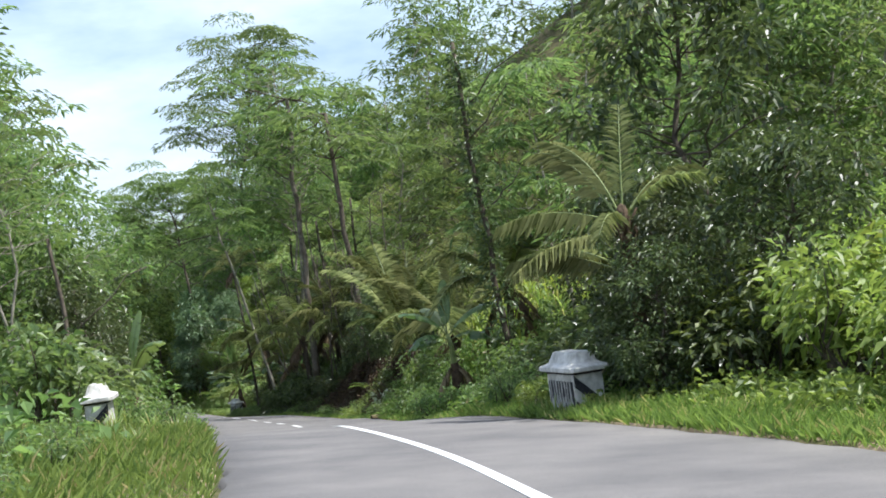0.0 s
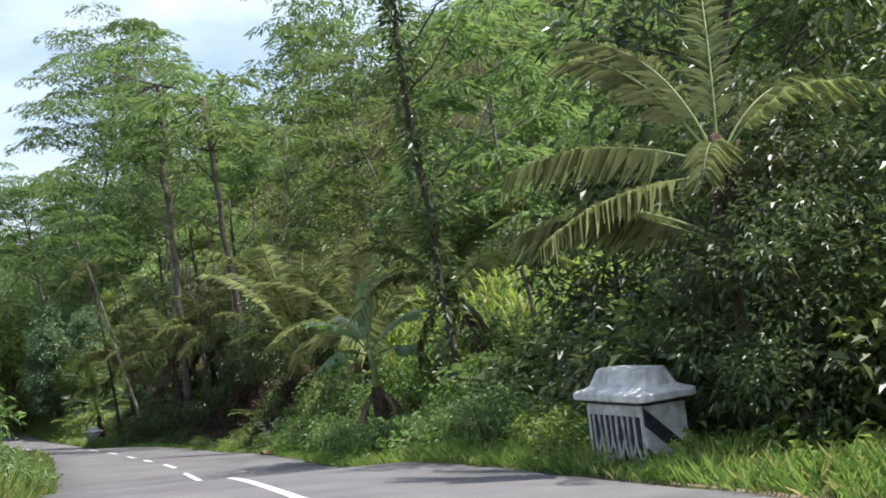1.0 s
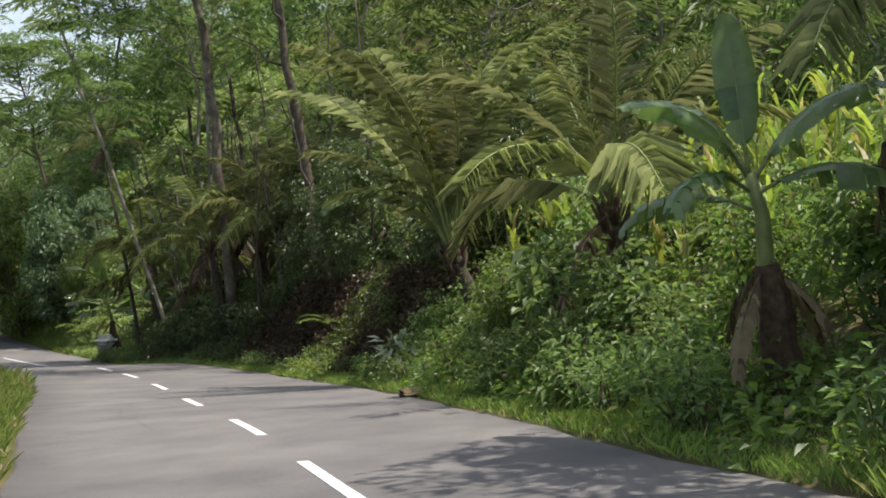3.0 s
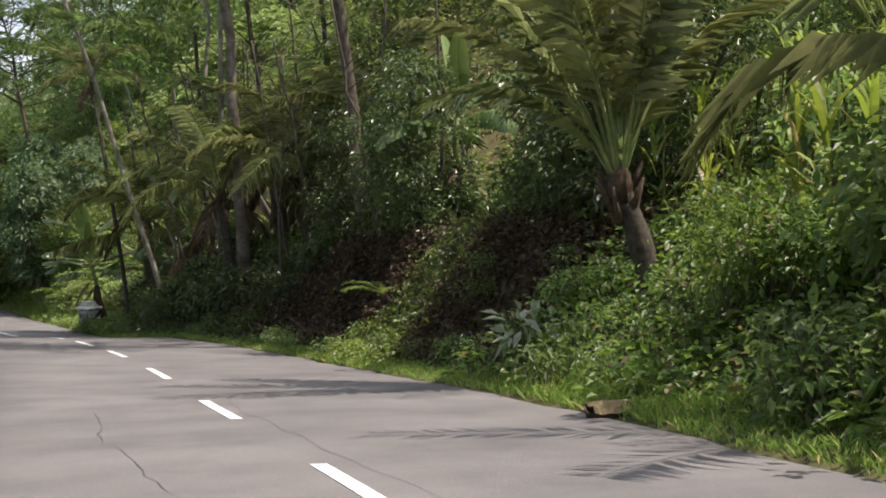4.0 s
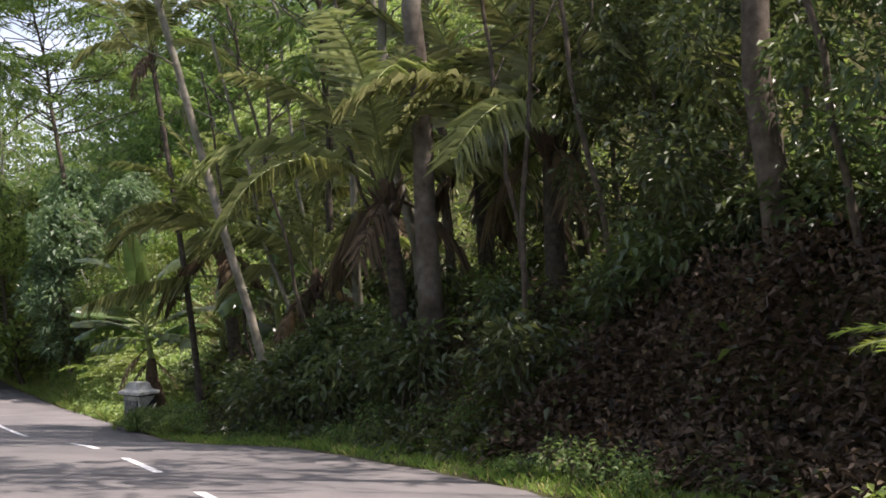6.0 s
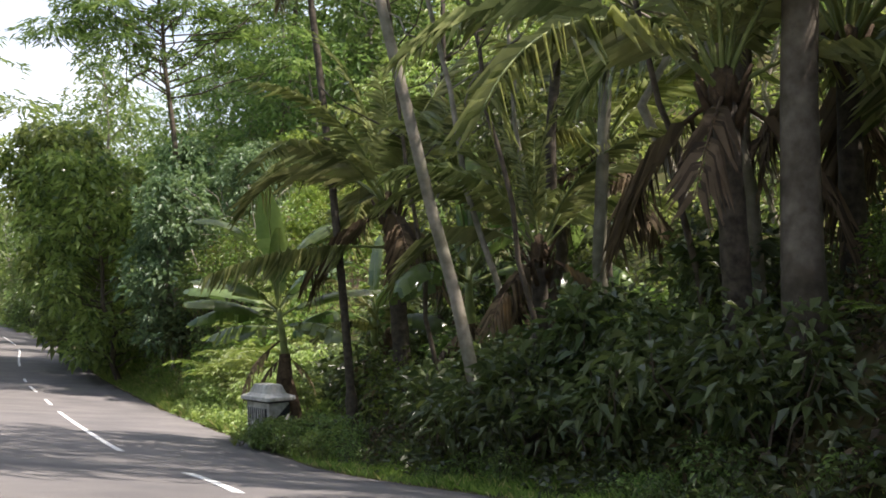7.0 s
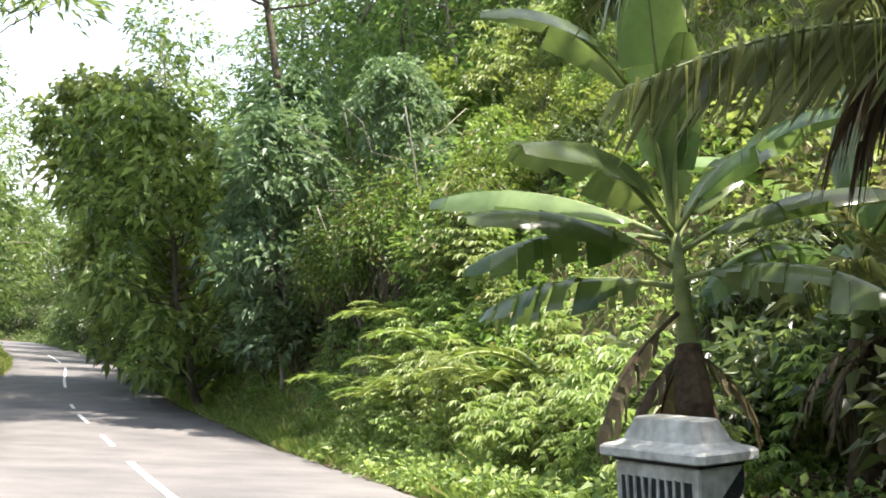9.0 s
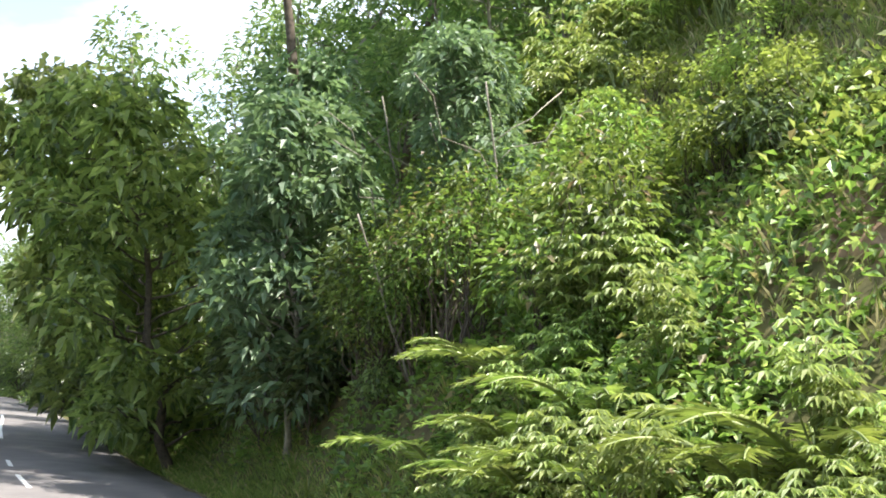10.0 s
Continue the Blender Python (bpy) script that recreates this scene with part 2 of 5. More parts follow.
def ground(x, y, under=0.0):
    """The height of the ground; under: how far it passes below the road."""
    x, y = np.asarray(x, float), np.asarray(y, float)
    yc = np.clip(y, -60, 700)
    co = lean_of(yc)
    u = (x - road_x(yc)) * co
    z, k = spline(ROAD_Y, ROAD_Z, yc), spline(ROAD_Y, ROAD_BANK, yc)
    wr, wl = spline(ROAD_Y, ROAD_R, yc), spline(ROAD_Y, ROAD_L, yc)
    d, e = np.maximum(u - wr, 0), np.maximum(-u - wl, 0)
    bank = np.interp(yc, BANK_Y, BANK_H) * smooth((d - 0.5 - recess(yc) * (0.75 + 0.15 * np.sin(1.7 * yc + np.sin(2.3 * yc)))) / (2.4 - 1.35 * recess(yc)))
    s = np.interp(yc, BANK_Y, HILL_S)
    far = np.maximum(d - 2.6, 0)
    hill = s * 55 * (1 - np.exp(-far / 55))
    right = 0.04 * d.clip(0, 1) + bank + hill + 0.22 * wobble(x, y) * smooth((d - 0.6) / 3)
    left = 0.03 * e.clip(0, 2) + 0.11 * e.clip(0, 14) - 0.9 * smooth((e - 2.2) / 7) + 9 * smooth((e - 22) / 60) + 0.15 * wobble(x, y) * smooth((e - 0.8) / 3)
    return z + k * np.clip(u, -wl, wr) - under * ((d + e) <= 0) + np.where(d > 0, right, 0) + np.where(e > 0, left, 0)


def beside(y, d):
    """The x of the place d metres to the right of the road's right edge (minus: to the left of its left edge)."""
    w = spline(ROAD_Y, ROAD_R, y) if d >= 0 else -spline(ROAD_Y, ROAD_L, y)
    return float(road_x(y) + (w + d) / lean_of(y))


# ---- mesh helpers ----
def mesh_from(name, verts, faces, mats, index=None, smooth_faces=False):
    """A mesh from arrays of corners and of faces with equally many corners each."""
    verts, faces = np.asarray(verts, np.float32), np.asarray(faces, np.int32)
    me = bpy.data.meshes.new(name)
    me.vertices.add(len(verts))
    me.vertices.foreach_set("co", verts.ravel())
    n = faces.shape[1]
    me.loops.add(faces.size)
    me.loops.foreach_set("vertex_index", faces.ravel())
    me.polygons.add(len(faces))
    me.polygons.foreach_set("loop_start", np.arange(0, faces.size, n, dtype=np.int32))
    me.polygons.foreach_set("loop_total", np.full(len(faces), n, np.int32))
    for m in mats:
        me.materials.append(m)
    if index is not None:
        me.polygons.foreach_set("material_index", np.asarray(index, np.int32))
    me.polygons.foreach_set("use_smooth", np.full(len(faces), smooth_faces, bool))
    me.update(calc_edges=True)
    return me


def unit(v):
    return v / np.maximum(np.linalg.norm(v, axis=-1, keepdims=True), 1e-9)


def blades(p, along, side, length, width, sag=0.25, waist=0.45):
    """Leaves as folded diamonds of two triangles: base, two sides and a drooping tip."""
    p, along, side = np.asarray(p), unit(np.asarray(along)), np.asarray(side)
    length, width = np.broadcast_to(length, len(p))[:, None], np.broadcast_to(width, len(p))[:, None]
    side = unit(side - along * (side * along).sum(1, keepdims=True))
    up = np.cross(side, along)
    up = np.where(up[:, 2:] < 0, -up, up)
    mid = p + along * length * waist
    tip = p + along * length - np.array([0, 0, 1.0]) * length * sag
    a = mid + side * width / 2 + up * width * 0.15
    b = mid - side * width / 2 + up * width * 0.15
    v = np.stack([p, a, tip, b], 1).reshape(-1, 3)
    i = np.arange(len(p))[:, None] * 4
    f = np.concatenate([i + [0, 1, 2], i + [0, 2, 3]], 1).reshape(-1, 3)
    return v, f


def join(*pairs):
    vs, fs, n = [], [], 0
    for v, f in pairs:
        vs.append(v), fs.append(np.asarray(f) + n)
        n += len(v)
    return np.concatenate(vs), np.concatenate(fs)


def tube(path, radii, sides=7):
    """A tapered tube along a path, as triangles."""
    path = np.asarray(path, float)
    radii = np.broadcast_to(radii, len(path))
    t = unit(np.gradient(path, axis=0))
    ref = np.where(np.abs(t[:, 2:]) > 0.9, np.array([[1.0, 0, 0]]), np.array([[0, 0, 1.0]]))
    a = unit(np.cross(t, ref))
    for i in range(1, len(a)):
        a[i] = unit(a[i - 1] - t[i] * (a[i - 1] @ t[i]))
    b = np.cross(t, a)
    an = np.linspace(0, 2 * np.pi, sides, endpoint=False)
    v = (path[:, None] + radii[:, None, None] * (np.cos(an)[None, :, None] * a[:, None] + np.sin(an)[None, :, None] * b[:, None])).reshape(-1, 3)
    f = []
    for i in range(len(path) - 1):
        for j in range(sides):
            k = (j + 1) % sides
            q = [i * sides + j, i * sides + k, (i + 1) * sides + k, (i + 1) * sides + j]
            f += [[q[0], q[1], q[2]], [q[0], q[2], q[3]]]
    top = (len(path) - 1) * sides
    f += [[top, top + j, top + j + 1] for j in range(1, sides - 1)]
    f += [[0, j + 1, j] for j in range(1, sides - 1)]
    return v, np.array(f)


def rooted(pieces):
    """Joins stems that spring from one root into one connected mesh."""
    firsts = np.cumsum([0] + [len(v) for v, f in pieces])[:-1]
    v, f = join(*pieces)
    v, f = np.array(v, float), np.array(f)
    f[np.isin(f, firsts)] = 0
    return v, f


def bent(a, b, rng, n=6, wander=0.06):
    """A slightly crooked way from a to b."""
    a, b = np.asarray(a, float), np.asarray(b, float)
    t = np.linspace(0, 1, n)[:, None]
    r = rng.normal(size=(n, 3)) * wander * np.linalg.norm(b - a) * np.sin(np.pi * t)
    return a + (b - a) * t + r


def part(name, me, parent, label=""):
    ob = new(name, me)
    ob.parent = parent
    if label:
        ob["label"] = label
    return ob


def bm_mesh(name, bm, mat):
    me = bpy.data.meshes.new(name)
    bm.to_mesh(me)
    bm.free()
    me.materials.append(mat)
    return me


# ---- kinds of plants ----
def clump_leaves(rng, centre, radius, count, size, flat=1.0, droop=0.25, aspect=0.42, shell=0.45):
    """Leaves of one clump, thickest near its outside, most of them lying across the light."""
    v = unit(rng.normal(size=(count, 3)))
    r = shell + (1 - shell) * rng.random((count, 1)) ** 0.6
    p = np.asarray(centre) + v * r * np.array([radius, radius, radius * flat])
    along = v * np.array([1, 1, 0.4]) + rng.normal(size=(count, 3)) * 0.5
    side = np.cross(along, [0, 0, 1.0]) + rng.normal(size=(count, 3)) * 0.35
    length = size * rng.uniform(0.6, 1.3, count)
    return blades(p, along, side, length, length * aspect, droop)


def feather_leaves(rng, centre, radius, count, size, flat=0.3):
    """Sprays of narrow feathery leaves that hang over in flat layers."""
    an = rng.random(count) * 2 * np.pi
    r = radius * np.sqrt(rng.random(count))
    out = np.stack([np.cos(an), np.sin(an), np.zeros(count)], 1)
    p = np.asarray(centre) + out * r[:, None] + np.stack([np.zeros(count)] * 2 + [radius * flat * (0.6 - (r / radius) ** 2) + rng.normal(size=count) * radius * 0.06], 1)
    along = out + rng.normal(size=(count, 3)) * [0.5, 0.5, 0.15] - [0, 0, 0.2]
    side = np.cross(along, [0, 0, 1.0]) + rng.normal(size=(count, 3)) * 0.15
    length = size * rng.uniform(0.6, 1.3, count)
    return blades(p, along, side, length, length * 0.24, 0.22, 0.4)


def build_tree(name, label, seed, height, spread, leaf_mat, bark, clumps=34, per_clump=170, size=0.22, radius=0.16,
               base=0.3, feather=False, flat=0.75, lean=0.05, aspect=0.42, droop=0.3, clump_r=None, fine=True, over=None, wave=0.03, layer=0.32):
    """A tapered trunk with limbs and a crown of many clumps with gaps between them."""
    rng = np.random.default_rng(seed)
    tree = new(name)
    top = np.array([rng.normal() * lean * height, rng.normal() * lean * height, height * 0.92])
    if over:
        top[:2] = over
    stem = bent((0, 0, -0.3), top, rng, 9, wave)
    pieces = [tube(stem, np.linspace(radius, radius * 0.22, 9) * np.r_[1.35, np.ones(8)], 8)]
    leaves = []
    cr = clump_r or spread * 0.34
    for i in range(clumps):
        t = base + (1 - base) * (i + rng.random()) / clumps
        at = np.array([np.interp(t, np.linspace(0, 1, 9), stem[:, k]) for k in range(3)])
        an = i * 2.4 + rng.normal() * 0.5
        if feather:
            reach = spread * (0.45 + 0.55 * np.sin(np.pi * min(1, 0.25 + 0.75 * (t - base) / (1 - base)))) * rng.uniform(0.35, 1.0)
        else:
            reach = spread * np.sin(np.pi * (0.16 + 0.8 * (t - base) / (1 - base))) ** 0.7 * rng.uniform(0.45, 1.0)
        c = at + [np.cos(an) * reach, np.sin(an) * reach, reach * rng.uniform(0.15, 0.6)]
        m = 5 if fine else 3
        pieces.append(tube(bent(at, c, rng, m, 0.07), np.linspace(radius * 0.35 * (1.1 - 0.7 * t), 0.012, m), m))
        r = cr * rng.uniform(0.65, 1.25)
        n = int(per_clump * rng.uniform(0.7, 1.3))
        if feather:
            leaves.append(feather_leaves(rng, c, r, n, size, layer))
        else:
            leaves.append(clump_leaves(rng, c, r, n, size, flat, droop, aspect))
    part("trunk", mesh_from("trunk", *join(*pieces), [bark], smooth_faces=True), tree)
    part("crown", mesh_from("crown", *join(*leaves), [leaf_mat]), tree)
    return tagged(tree, label, "tree", kind="thing")


def build_shrub(name, label, seed, height, spread, leaf_mat, count=900, size=0.16, stems=7, aspect=0.45, droop=0.3, category="shrub", single=False):
    rng = np.random.default_rng(seed)
    pieces, leaves = [], []
    for i in range(stems):
        an, out = rng.random() * 2 * np.pi, spread * rng.uniform(0.1, 0.75)
        tip = np.array([np.cos(an) * out, np.sin(an) * out, height * rng.uniform(0.55, 0.95)])
        pieces.append(tube(bent((0, 0, -0.15), tip, rng, 5, 0.06), np.linspace(0.022, 0.006, 5), 4))
        leaves.append(clump_leaves(rng, tip * [1, 1, 0.86], spread * rng.uniform(0.35, 0.6), count // stems, size, 0.8 * height / max(spread, 0.5) * 0.5 + 0.3, droop, aspect, 0.3))
    if single:
        shrub = new(name, mesh_from(name, *join(*leaves), [leaf_mat]))
    else:
        shrub = new(name)
        part("branchwork", mesh_from("branchwork", *rooted(pieces), [DARK_BARK]), shrub)
        part("foliage", mesh_from("foliage", *join(*leaves), [leaf_mat]), shrub)
    return tagged(shrub, label, category, kind="thing")


def frond_mesh(seed, length, rise, droop, mat, leaflet=0.75, pairs=54, hang=0.3, gaps=0.0, bow=1.3, bare=0.22):
    """A palm frond along +x: an arching midrib with two rows of narrow leaflets."""
    rng = np.random.default_rng(seed)
    n = 24
    a = rise - droop * np.linspace(0, 1, n) ** bow
    step = length / (n - 1)
    rib = np.concatenate([[[0, 0, 0]], np.cumsum(np.stack([np.cos(a), np.zeros(n), np.sin(a)], 1)[:-1] * step, 0)])
    rib[:, 1] += 0.04 * length * np.linspace(0, 1, n) ** 2 * rng.normal()
    rv, rf = tube(rib, np.linspace(0.032, 0.006, n), 5)
    t = np.linspace(bare, 0.99, pairs)
    at = np.stack([np.interp(t, np.linspace(0, 1, n), rib[:, k]) for k in range(3)], 1)
    tang = unit(np.stack([np.interp(t, np.linspace(0, 1, n), np.gradient(rib[:, k])) for k in range(3)], 1))
    vs = []
    for s in (-1, 1):
        keep = rng.random(pairs) >= gaps
        along = tang * 0.75 + np.array([0, s, 0]) + [0, 0, 0.18] + rng.normal(size=(pairs, 3)) * 0.15
        ln = leaflet * (0.35 + 0.65 * np.sin(np.pi * (0.12 + 0.8 * t))) * rng.uniform(0.7, 1.12, pairs)
        vs.append(blades(at[keep], along[keep], tang[keep] + [0, 0, 0.35], ln[keep], 0.014 * rng.uniform(0.7, 1.3, keep.sum()), hang, 0.35))
    rib_mat = STEM if mat is not LEAF_DEAD else FIBRE
    return mesh_from("frond", *join(*vs), [mat]), mesh_from("midrib", rv, rf, [rib_mat], smooth_faces=True)


def leafy_part(name, pair, parent, place, label=""):
    """A frond or leaf with its midrib, set on a plant."""
    ob = part(name, pair[0], parent, label)
    ob.matrix_local = place
    part("midrib", pair[1], ob)
    return ob


def build_palm(x, y, label, seed, stem=1.0, radius=0.13, fronds=14, size=1.0, lean=(0.0, 0.0), dead=3, spin=0.0, upright=1.0, avoid=None, sink=0.25, plan=None, bark=None):
    """A coconut palm: ringed trunk, green fronds from upright to hanging, some dead ones below."""
    rng = np.random.default_rng(seed)
    palm = new("coconut_palm")
    palm.matrix_basis = pose(x, y, float(ground(x, y)) - 0.05)
    n = max(6, int(stem * 5))
    t = np.linspace(0, 1, n)
    path = np.stack([lean[0] * t**1.4, lean[1] * t**1.4, -sink + (stem + sink) * t], 1)
    rings = radius * (1 - 0.25 * t) * (1 + 0.07 * (np.arange(n) % 2)) * np.where(t < 0.12, 1.4, 1.0)
    part("trunk", mesh_from("trunk", *tube(path, rings, 10), [bark or PALM_BARK], smooth_faces=True), palm)
    head = Vector(path[-1])
    bm = bmesh.new()
    bmesh.ops.create_icosphere(bm, subdivisions=2, radius=1)
    bmesh.ops.transform(bm, matrix=Matrix.LocRotScale(head + Vector((0, 0, 0.05)), None, (radius * 0.95, radius * 0.95, 0.26)), verts=bm.verts)
    part("crown_base", bm_mesh("crown_base", bm, FIBRE), palm, "brown fibrous crown base")
    for i in range(9):
        a2, down = i * 2.4, 0.05 + 0.05 * i
        foot = head + Vector((math.cos(a2) * radius * 0.7, math.sin(a2) * radius * 0.7, -down))
        tip = foot + Vector((math.cos(a2) * radius * 1.1, math.sin(a2) * radius * 1.1, radius * 2.2 + 0.012 * i))
        part("frond_stub", mesh_from("frond_stub", *tube(np.array([foot, tip]), [radius * 0.3, radius * 0.13], 6), [FIBRE], smooth_faces=True), palm)
    turned = lambda az, size_, drop=0.0: (Matrix.Translation(head - Vector((0, 0, drop))) @ Euler((radians(rng.normal() * 8), radians(rng.normal() * 6), radians(az))).to_matrix().to_4x4()
                                          @ Matrix.Diagonal((size_, size_, size_, 1)))
    for az, kind, drop, grow in plan or ():
        leafy_part("frond", FRONDS[kind][rng.integers(2)], palm, turned(az, grow, drop))
    for i in range(fronds):
        k = (i / max(fronds - 1, 1)) ** upright
        az = math.degrees(i * 2.4 + spin) % 360
        if avoid and k > 0.3 and avoid[0] < az < avoid[1]:
            az = avoid[0] - rng.uniform(0, 40) if i % 2 else avoid[1] + rng.uniform(0, 40)
        pair = FRONDS[0 if k < 0.25 else 1 if k < 0.55 else 2 if k < 0.82 else 3][rng.integers(2)]
        leafy_part("frond", pair, palm, turned(az, size * rng.uniform(0.88, 1.12) * (0.8 if k < 0.15 else 1)))
    for i in range(dead):
        leafy_part("dead_frond", FRONDS[4][i % 2], palm, turned(math.degrees(i * 2.1 + spin + 0.7), size * rng.uniform(0.7, 1.0)), "dry brown hanging frond")
    return tagged(palm, label, "palm", "coconut palms by the road", "thing")


def banana_leaf_mesh(seed, length, width, rise, droop, mat, torn=0.35, fold=0.35, bare=0.16):
    """A banana leaf along +x: a stalk and a broad blade, torn here and there between its side veins."""
    rng = np.random.default_rng(seed)
    n = 26
    a = rise - droop * np.linspace(0, 1, n) ** 1.5
    rib = np.concatenate([[[0, 0, 0]], np.cumsum(np.stack([np.cos(a), np.zeros(n), np.sin(a)], 1)[:-1] * length / (n - 1), 0)])
    nrm = np.stack([-np.sin(a), np.zeros(n), np.cos(a)], 1)
    t = np.linspace(0, 1, n)
    w = width / 2 * np.clip(np.sin(np.pi * np.clip((t - bare) / (1.02 - bare), 0, 1)), 0, 1) ** 0.45
    first = int(bare * n)
    v, f = [], []
    for s in (-1, 1):
        prev = None
        hang = fold
        for i in range(first, n):
            if prev is None or rng.random() < torn:
                hang = fold * rng.uniform(0.4, 1.9)
                fresh = True
            else:
                fresh = False
            def row(i, hang):
                m = rib[i] + s * np.array([0, 0.52, 0]) * w[i] + nrm[i] * w[i] * (0.14 - 0.25 * hang)
                e = rib[i] + s * np.array([0, 0.94, 0]) * w[i] - np.array([0, 0, 1]) * w[i] * hang + (rib[min(i + 1, n - 1)] - rib[i - 1]) * 0.15
                return [rib[i], m, e]
            if prev is not None:
                if fresh:
                    k0 = len(v)
                    v += row(i - 1, hang)
                    prev = k0
                k1 = len(v)
                v += row(i, hang)
                f += [[prev, k1, k1 + 1], [prev, k1 + 1, prev + 1], [prev + 1, k1 + 1, k1 + 2], [prev + 1, k1 + 2, prev + 2]]
                prev = k1
            else:
                prev = len(v)
                v += row(i, hang)
    rv, rf = tube(rib - nrm * 0.012, np.linspace(0.03, 0.005, n), 5)
    return mesh_from("leaf", np.array(v), np.array(f), [mat], smooth_faces=True), mesh_from("midrib", rv, rf, [STEM if mat is not LEAF_DEAD else FIBRE], smooth_faces=True)


def build_banana(x, y, label, seed, stem=1.6, leaves=8, size=1.0, dead=4, spin=0.0, tilt=None, plan=None):
    rng = np.random.default_rng(seed)
    plant = new("banana_plant")
    plant.matrix_basis = pose(x, y, float(ground(x, y)) - 0.05)
    lean = tilt or rng.normal(size=2) * 0.06 * stem
    path = bent((0, 0, -0.2), (lean[0], lean[1], stem), rng, 7, 0.015)
    part("pseudostem", mesh_from("pseudostem", *tube(path, np.linspace(0.13, 0.05, 7), 9), [STEM], smooth_faces=True), plant)
    low = path[:5]
    part("dry_sheath", mesh_from("dry_sheath", *tube(low, np.array([0.2, 0.18, 0.17, 0.15, 0.1]) * (0.95 + 0.1 * rng.random(5)), 11), [FIBRE]), plant, "brown dry leaf sheaths round the stem")
    head = Vector(path[-1])
    turned = lambda at, az, wag, size_: Matrix.Translation(at) @ Euler((radians(rng.normal() * wag), 0, radians(az))).to_matrix().to_4x4() @ Matrix.Diagonal((size_, size_, size_, 1))
    for az, kind, drop, grow in plan or ():
        leafy_part("leaf", BANANA[kind][rng.integers(2)], plant, turned(head - Vector((0, 0, drop)), az, 6, size * grow))
    for i in range(0 if plan else leaves):
        k = i / max(leaves - 1, 1)
        leafy_part("leaf", BANANA[0 if k < 0.2 else 1 if k < 0.6 else 2][rng.integers(2)], plant, turned(head - Vector((0, 0, 0.35 * k)), math.degrees(i * 2.3 + spin), 10, size * rng.uniform(0.85, 1.1)))
    for i in range(dead):
        leafy_part("dead_leaf", BANANA[3][i % 2], plant, turned(Vector(path[4]), math.degrees(i * 1.7 + spin), 0, size * rng.uniform(0.55, 0.85)), "dry brown hanging leaf")
    return tagged(plant, label, "banana plant", "banana plants by the road", "thing")


FRONDS = [[frond_mesh(10 + j, 3.3, 1.42, 0.6, LEAF_PALM, 0.62) for j in range(2)],
          [frond_mesh(20 + j, 3.6, 1.22, 1.25, LEAF_PALM, 0.72, hang=0.35) for j in range(2)],
          [frond_mesh(30 + j, 3.7, 1.0, 1.7, LEAF_PALM, 0.75, hang=0.5) for j in range(2)],
          [frond_mesh(40 + j, 3.5, 0.65, 1.8, LEAF_PALM, 0.75, hang=0.65, gaps=0.08) for j in range(2)],
          [frond_mesh(50 + j, 2.3, -0.45, 1.0, LEAF_DEAD, 0.5, 56, 1.2, 0.5) for j in range(2)],
          [frond_mesh(55 + j, 3.9, -0.08, 0.5, LEAF_PALM, 0.55, 46, 1.3) for j in range(2)],
          [frond_mesh(57 + j, 4.0, 0.42, 0.8, LEAF_PALM, 0.75, 56, 0.9) for j in range(2)],
          [frond_mesh(59 + j, 4.6, 1.32, 1.15, LEAF_PALM, 0.8, 62, 0.45, bow=2.0, bare=0.26) for j in range(2)]]
BANANA = [[banana_leaf_mesh(60 + j, 1.9, 0.5, 1.45, 0.35, LEAF_BANANA, 0.08, 0.25) for j in range(2)],
          [banana_leaf_mesh(62 + j, 2.2, 0.56, 0.95, 1.25, LEAF_BANANA, 0.3, 0.45) for j in range(2)],
          [banana_leaf_mesh(64 + j, 2.1, 0.54, 0.5, 1.5, LEAF_BANANA, 0.45, 0.7) for j in range(2)],
          [banana_leaf_mesh(66 + j, 1.7, 0.3, -0.6, 0.9, LEAF_DEAD, 0.6, 1.2) for j in range(2)],
          [banana_leaf_mesh(68 + j, 2.2, 0.58, 0.5, 0.75, LEAF_BANANA, 0.25, 0.55) for j in range(2)],
          [banana_leaf_mesh(70 + j, 2.0, 0.52, 0.2, 0.8, LEAF_BANANA, 0.5, 0.8) for j in range(2)],
          [banana_leaf_mesh(72 + j, 2.7, 0.54, 1.45, 1.7, LEAF_BANANA, 0.15, 0.4, 0.45) for j in range(2)],
          [banana_leaf_mesh(74 + j, 2.3, 0.62, 1.5, 0.15, LEAF_BANANA, 0.05, 0.2, 0.2) for j in range(2)]]


def put(ob, x, y, turn=0.0, scale=1.0, sink=0.0):
    """Stand a plant on the ground."""
    ob.matrix_basis = pose(x, y, float(ground(x, y)) - sink, 0, 0, turn) @ Matrix.Diagonal((scale, scale, scale, 1))
    return ob


def more(ob, x, y, turn=0.0, scale=1.0, sink=0.0):
    """Another plant of the same kind."""
    made = copy_thing(ob, Matrix.Identity(4))
    return put(made, x, y, turn, scale, sink)


# ---- ground, road, markings ----
us = np.unique(np.round(np.concatenate([np.arange(-14, 22, 0.5), np.arange(2.25, 8, 0.25), -14 - np.geomspace(1, 500, 26), 22 + np.geomspace(1, 500, 26)]), 3))
gy = np.unique(np.round(np.concatenate([np.linspace(-300, -24, 10), np.arange(-20, 130, 0.75), np.arange(45, 62, 0.25), np.geomspace(130, 900, 40)]), 3))
GY, GU = np.meshgrid(gy, us, indexing="ij")
GX = road_x(np.clip(GY, -60, 700)) + GU
GZ = ground(GX, GY, 0.1)
gi = np.arange(GX.size).reshape(GX.shape)
gf = np.stack([gi[:-1, :-1], gi[:-1, 1:], gi[1:, 1:], gi[1:, :-1]], -1).reshape(-1, 4)
